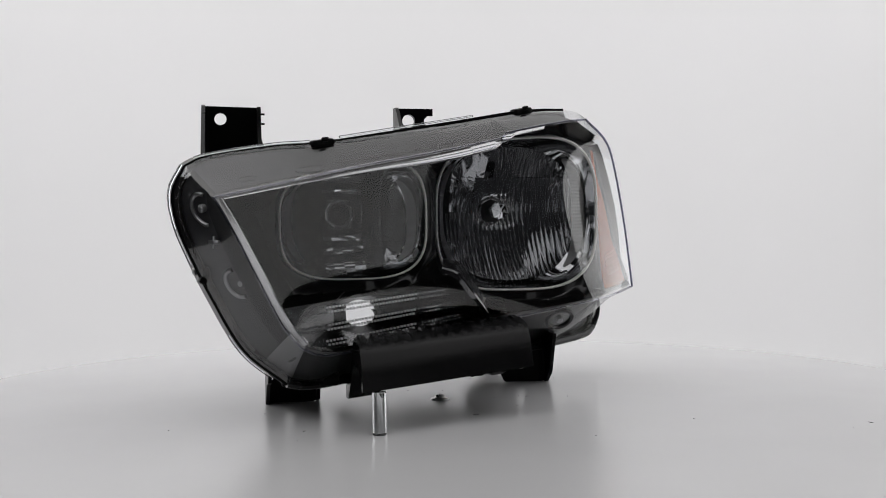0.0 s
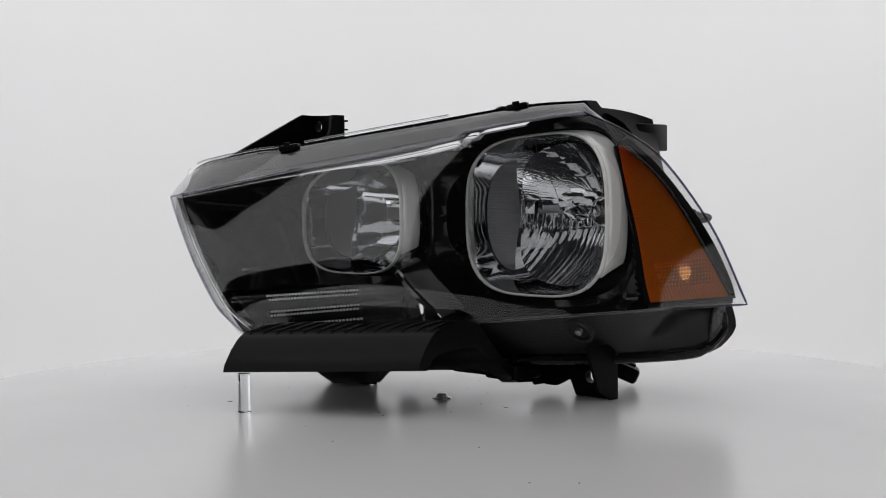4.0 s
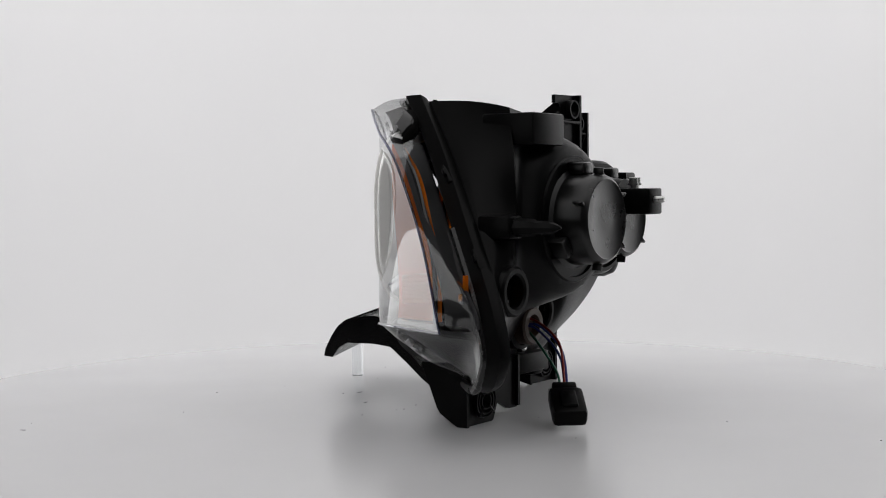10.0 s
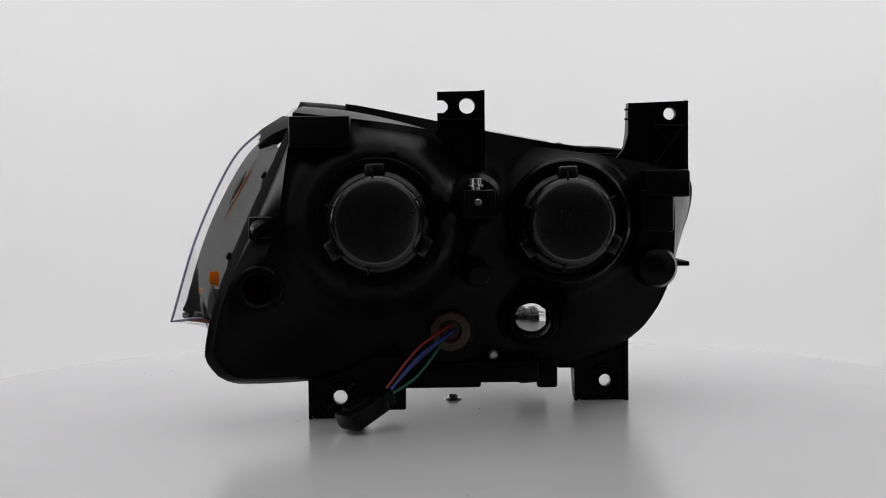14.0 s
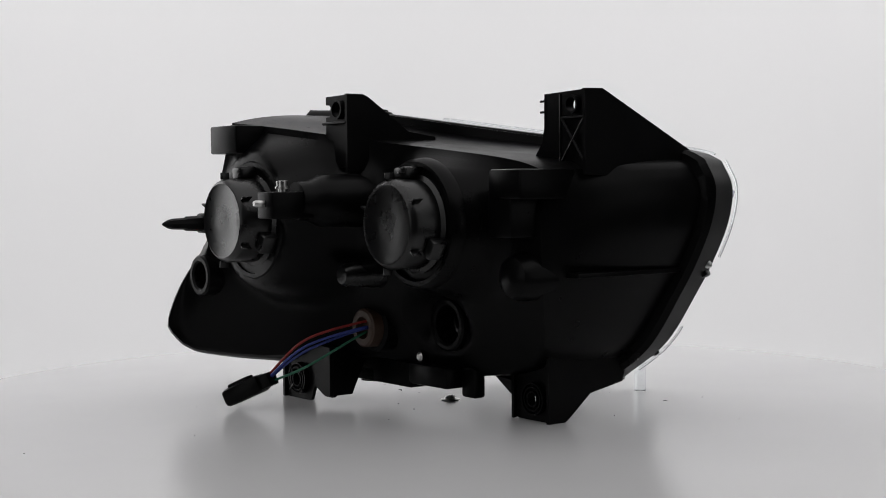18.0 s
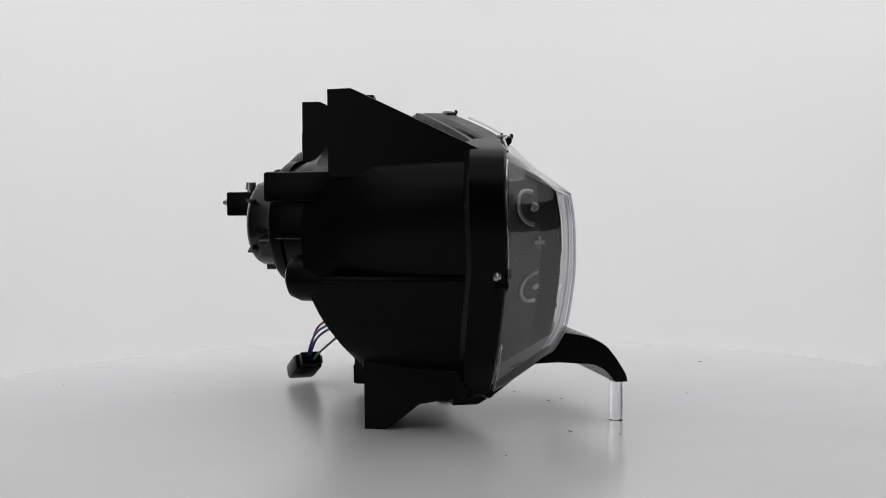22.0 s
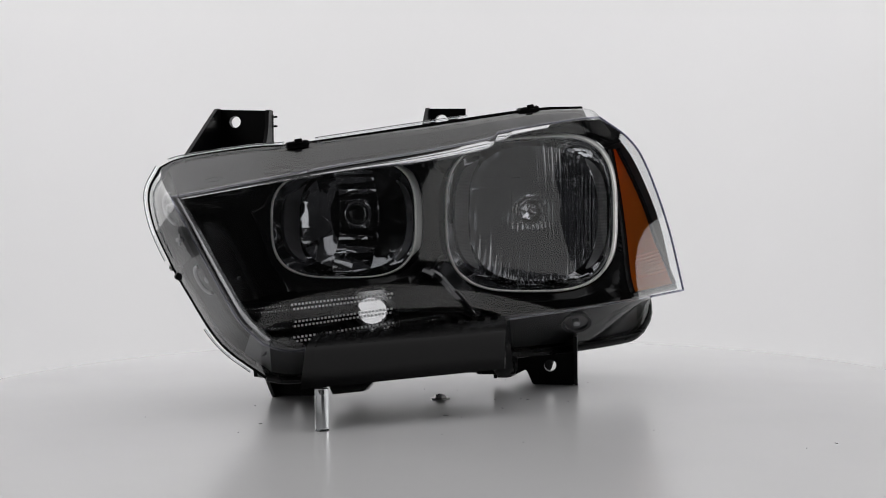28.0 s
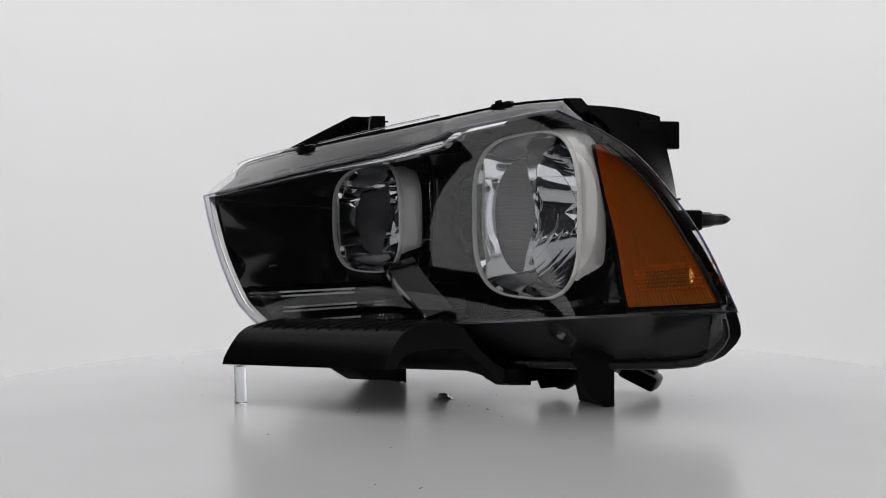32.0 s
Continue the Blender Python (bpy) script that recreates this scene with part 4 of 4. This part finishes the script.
def build_rear(root):
    # hollow box at the outer top
    bm = bmesh.new()
    block(bm, (.094, .15, .273), (.152, .2065, .303), .002)
    part("rear_box", bm, M_BLACK, root, "black box moulding on the housing")
    bm = bmesh.new()
    block(bm, (-.2505, .03, .222), (-.205, .107, .2505), .003)
    block(bm, (-.234, .03, .186), (-.200, .104, .23), .003)
    part("inner_box", bm, M_BLACK, root, "black stepped box moulding on the housing")
    bm = bmesh.new()
    lathe(bm, (-.219, .03, .149), (0, 1, 0), [(0, .024), (.05, .023), (.060, .019), (.065, .010)], 32)
    part("round_boss", bm, M_BLACK, root)
    bm = bmesh.new()
    lathe(bm, (-.029, .1, .146), (0, 1, 0), [(0, .016), (.05, .012), (.056, .009)], 24)
    part("vent_plug", bm, M_CAP, root)
    # upright rail behind the rim along the top
    top = RIM[0][12:66]
    bm = bmesh.new()
    rows = []
    for i, q in enumerate(top):
        k = i / (len(top) - 1)
        b = q + np.array((-.006, .030, 0))
        rows.append([b + np.array((0, 0, -.012)), b + np.array((0, 0, .0005 + .002 * k)), b + np.array((-.002, .004, .0005 + .002 * k)), b + np.array((-.002, .004, -.012))])
    g = grid(bm, rows)
    bm.faces.new(g[0])
    bm.faces.new(list(reversed(g[-1])))
    part("top_rail", bm, M_BLACK, root, "black rail along the housing's top", flat=True)
    # vertical aim adjuster
    bm = bmesh.new()
    lathe(bm, (-.027, .12, .222), (0, 1, 0), [(0, .028), (.06, .026), (.066, .023), (.075, .020), (.088, .019)], 36)
    adj = part("aim_adjuster", bm, M_BLACK, root, "black aim adjuster with zinc screws")
    bm = bmesh.new()
    block(bm, (-.042, .195, .205), (-.012, .243, .2315), .002)
    part("gearbox", bm, M_BLACK, adj)
    bm = bmesh.new()
    lathe(bm, (-.024, .221, .2315), (0, 0, 1), [(0, .0045), (.003, .0045), (.003, .0075), (.005, .0075), (.005, .006), (.0105, .006), (.011, .005)], 12)
    part("screw", bm, M_STEEL, adj, "zinc adjusting screw")
    bm = bmesh.new()
    lathe(bm, (-.025, .238, .220), (0, 1, 0), [(0, .0035), (.014, .0035), (.016, .0025)], 10)
    part("shaft_end", bm, M_STEEL, adj)
    # outer adjuster rod
    bm = bmesh.new()
    block(bm, (.168, .17, .186), (.192, .205, .208), .003)
    rod = part("side_adjuster", bm, M_BLACK, root, "black side adjuster rod")
    bm = bmesh.new()
    lathe(bm, (.180, .20, .197), (0, 1, 0), [(0, .009), (.024, .008), (.026, .0065), (.040, .006), (.046, .0045), (.052, .001)], 8)
    part("rod", bm, M_BLACK, rod)
    # turn bulb socket
    bm = bmesh.new()
    lathe(bm, (-.002, .07, .087), (0, 1, 0), [(0, .027), (.028, .026), (.030, .0215)], 36, True, False)
    sock = part("bulb_socket", bm, M_BLACK, root, "turn signal socket with brown base")
    bm = bmesh.new()
    lathe(bm, (-.002, .085, .087), (0, 1, 0), [(0, .021), (.026, .0205), (.028, .0185), (.028, .012), (.02, .010)], 36)
    part("socket_base", bm, M_BROWN, sock, "brown bulb socket base")
    bm = bmesh.new()
    lathe(bm, (-.048, .05, .0575), (0, 1, 0), [(0, .006), (.022, .006)], 16)
    boss = part("screw_boss", bm, M_BLACK, root)
    bm = bmesh.new()
    lathe(bm, (-.048, .068, .0575), (0, 1, 0), [(0, .005), (.004, .005), (.006, .003)], 12)
    part("screw", bm, M_STEEL, boss, "zinc screw head")
    bm = bmesh.new()
    lathe(bm, (-.268, -.126, .1545), (-.8, .5, 0), [(0, .0042), (.003, .0042), (.004, .0025)], 12)
    part("clip_screw", bm, M_STEEL, root, "small bare metal clip screw")
    for y0, x1 in ((-.030, -.135), (-.056, -.150), (-.082, -.170)):
        bm = bmesh.new()
        block(bm, (-.258, y0 - .0015, .255), (x1, y0 + .0015, .2705), .0006)
        part("top_rib", bm, M_BLACK, root)
    # clips along the rim
    for q, d in (((-.141, -.103, .2805), (1, .45, .14)), ((.092, .018, .319), (1, .55, .17)), ((-.258, -.128, .154), (.42, .15, .9)), ((.178, .130, .246), (.4, .65, -.75)), ((.207, .182, .168), (.3, .55, -.8))):
        bm = bmesh.new()
        d = Vector(d).normalized()
        m = Matrix.Translation(q) @ d.to_track_quat("X", "Z").to_matrix().to_4x4()
        big = 1.15 if q[0] < -.2 else 1.0
        block(bm, (-.012 * big, -.005, -.004), (.012 * big, .008, .0036 * big), .0025, m)
        block(bm, (-.004, -.0075, .001), (.004, -.005, .0056), .001, m)
        part("rim_clip", bm, M_BLACK, root)


def build_cable(root):
    a, b = Vector((.103, .2170, .011)), Vector((.065, .1875, .033))
    d = (a - b).normalized()
    m = Matrix.LocRotScale((a + b) / 2, d.to_track_quat("X", "Z"), None)
    bm = bmesh.new()
    block(bm, (-.020, -.017, -.010), (.025, .017, .009), .005, m)
    block(bm, (-.031, -.012, -.008), (-.018, .012, .007), .002, m)
    con = part("connector", bm, M_BLACK, root, "black plug hanging on its wires")
    bm = bmesh.new()
    block(bm, (-.008, -.008, .006), (.018, .008, .0125), .002, m)
    part("latch", bm, M_BLACK, con)
    bm = bmesh.new()
    block(bm, (-.024, -.016, -.006), (-.012, -.012, .004), .001, m)
    part("lock_clip", bm, M_STEEL, con, "bare metal locking clip")
    s = Vector((-.002, .112, .087))
    for mat, nm, off, sag in ((M_RED, "red_wire", (0.001, .002, .006), .012), (M_BLUE, "blue_wire", (.002, .003, -.002), .004), (M_GREEN, "green_wire", (.004, -.004, -.006), -.010), (M_BLUE, "violet_wire", (-.002, .006, 0), .008)):
        mid = (s + b) / 2 + Vector((.0, .012, sag)) + Vector(off) * .5
        bm = bmesh.new()
        tube(bm, curve3([s + Vector(off) + Vector((0, -.02, 0)), s + Vector(off), mid, b + Vector(off) * .6, b + d * .012 + Vector(off) * .5], 22), .0014, 8)
        part(nm, bm, mat, con)


def build_headlamp():
    root = new("headlamp")
    tagged(root, "black car headlamp with clear cover and amber marker on a turntable", "headlamp")
    build_housing(root)
    build_lens(root)
    build_bezel(root)
    build_trim(root)
    build_fin(root)
    flutes = [-1, -.84, -.68, -.52, -.37, -.22, -.08, .05, .17, .29, .41, .53, .65, .77, .89, 1]
    big = build_reflector(root, "low_beam_reflector", BIG, Y_BIG, (.0859, .2050, .176, .0205), flutes, [-1, -.02, .20, .46, 1], "large chrome fluted reflector bowl", 3)
    steps = [-1, -.70, -.40, -.24, -.06, .12, .30, .62, 1]
    small = build_reflector(root, "high_beam_reflector", SMALL, Y_SMALL, (-.1103, .2049, .076, .0165), steps, [-1, -.72, -.48, -.24, .24, .46, .68, 1], "smaller chrome faceted reflector bowl", 8)
    build_bulb(big, .0859, .102, .2055, .172, .0105)
    build_bulb(small, -.1103, .060, .2049, .072, .0118)
    build_amber(root)
    build_signal(root)
    build_cap(root, .069, .202, .202, .239, .0445)
    build_cap(root, -.122, .199, .130, .165, .0445)
    build_guide(root)
    build_brackets(root)
    build_rear(root)
    build_cable(root)
    return root


build_room()
turntable = build_turntable()
rod = build_pin()
headlamp = build_headlamp()


def motions():
    rows = [(float(t), pose(0, 0, 0, 0, 0, START + SPIN * t)) for t in range(33)]
    for thing in (turntable, rod, headlamp):
        walk(thing, rows)


motions()
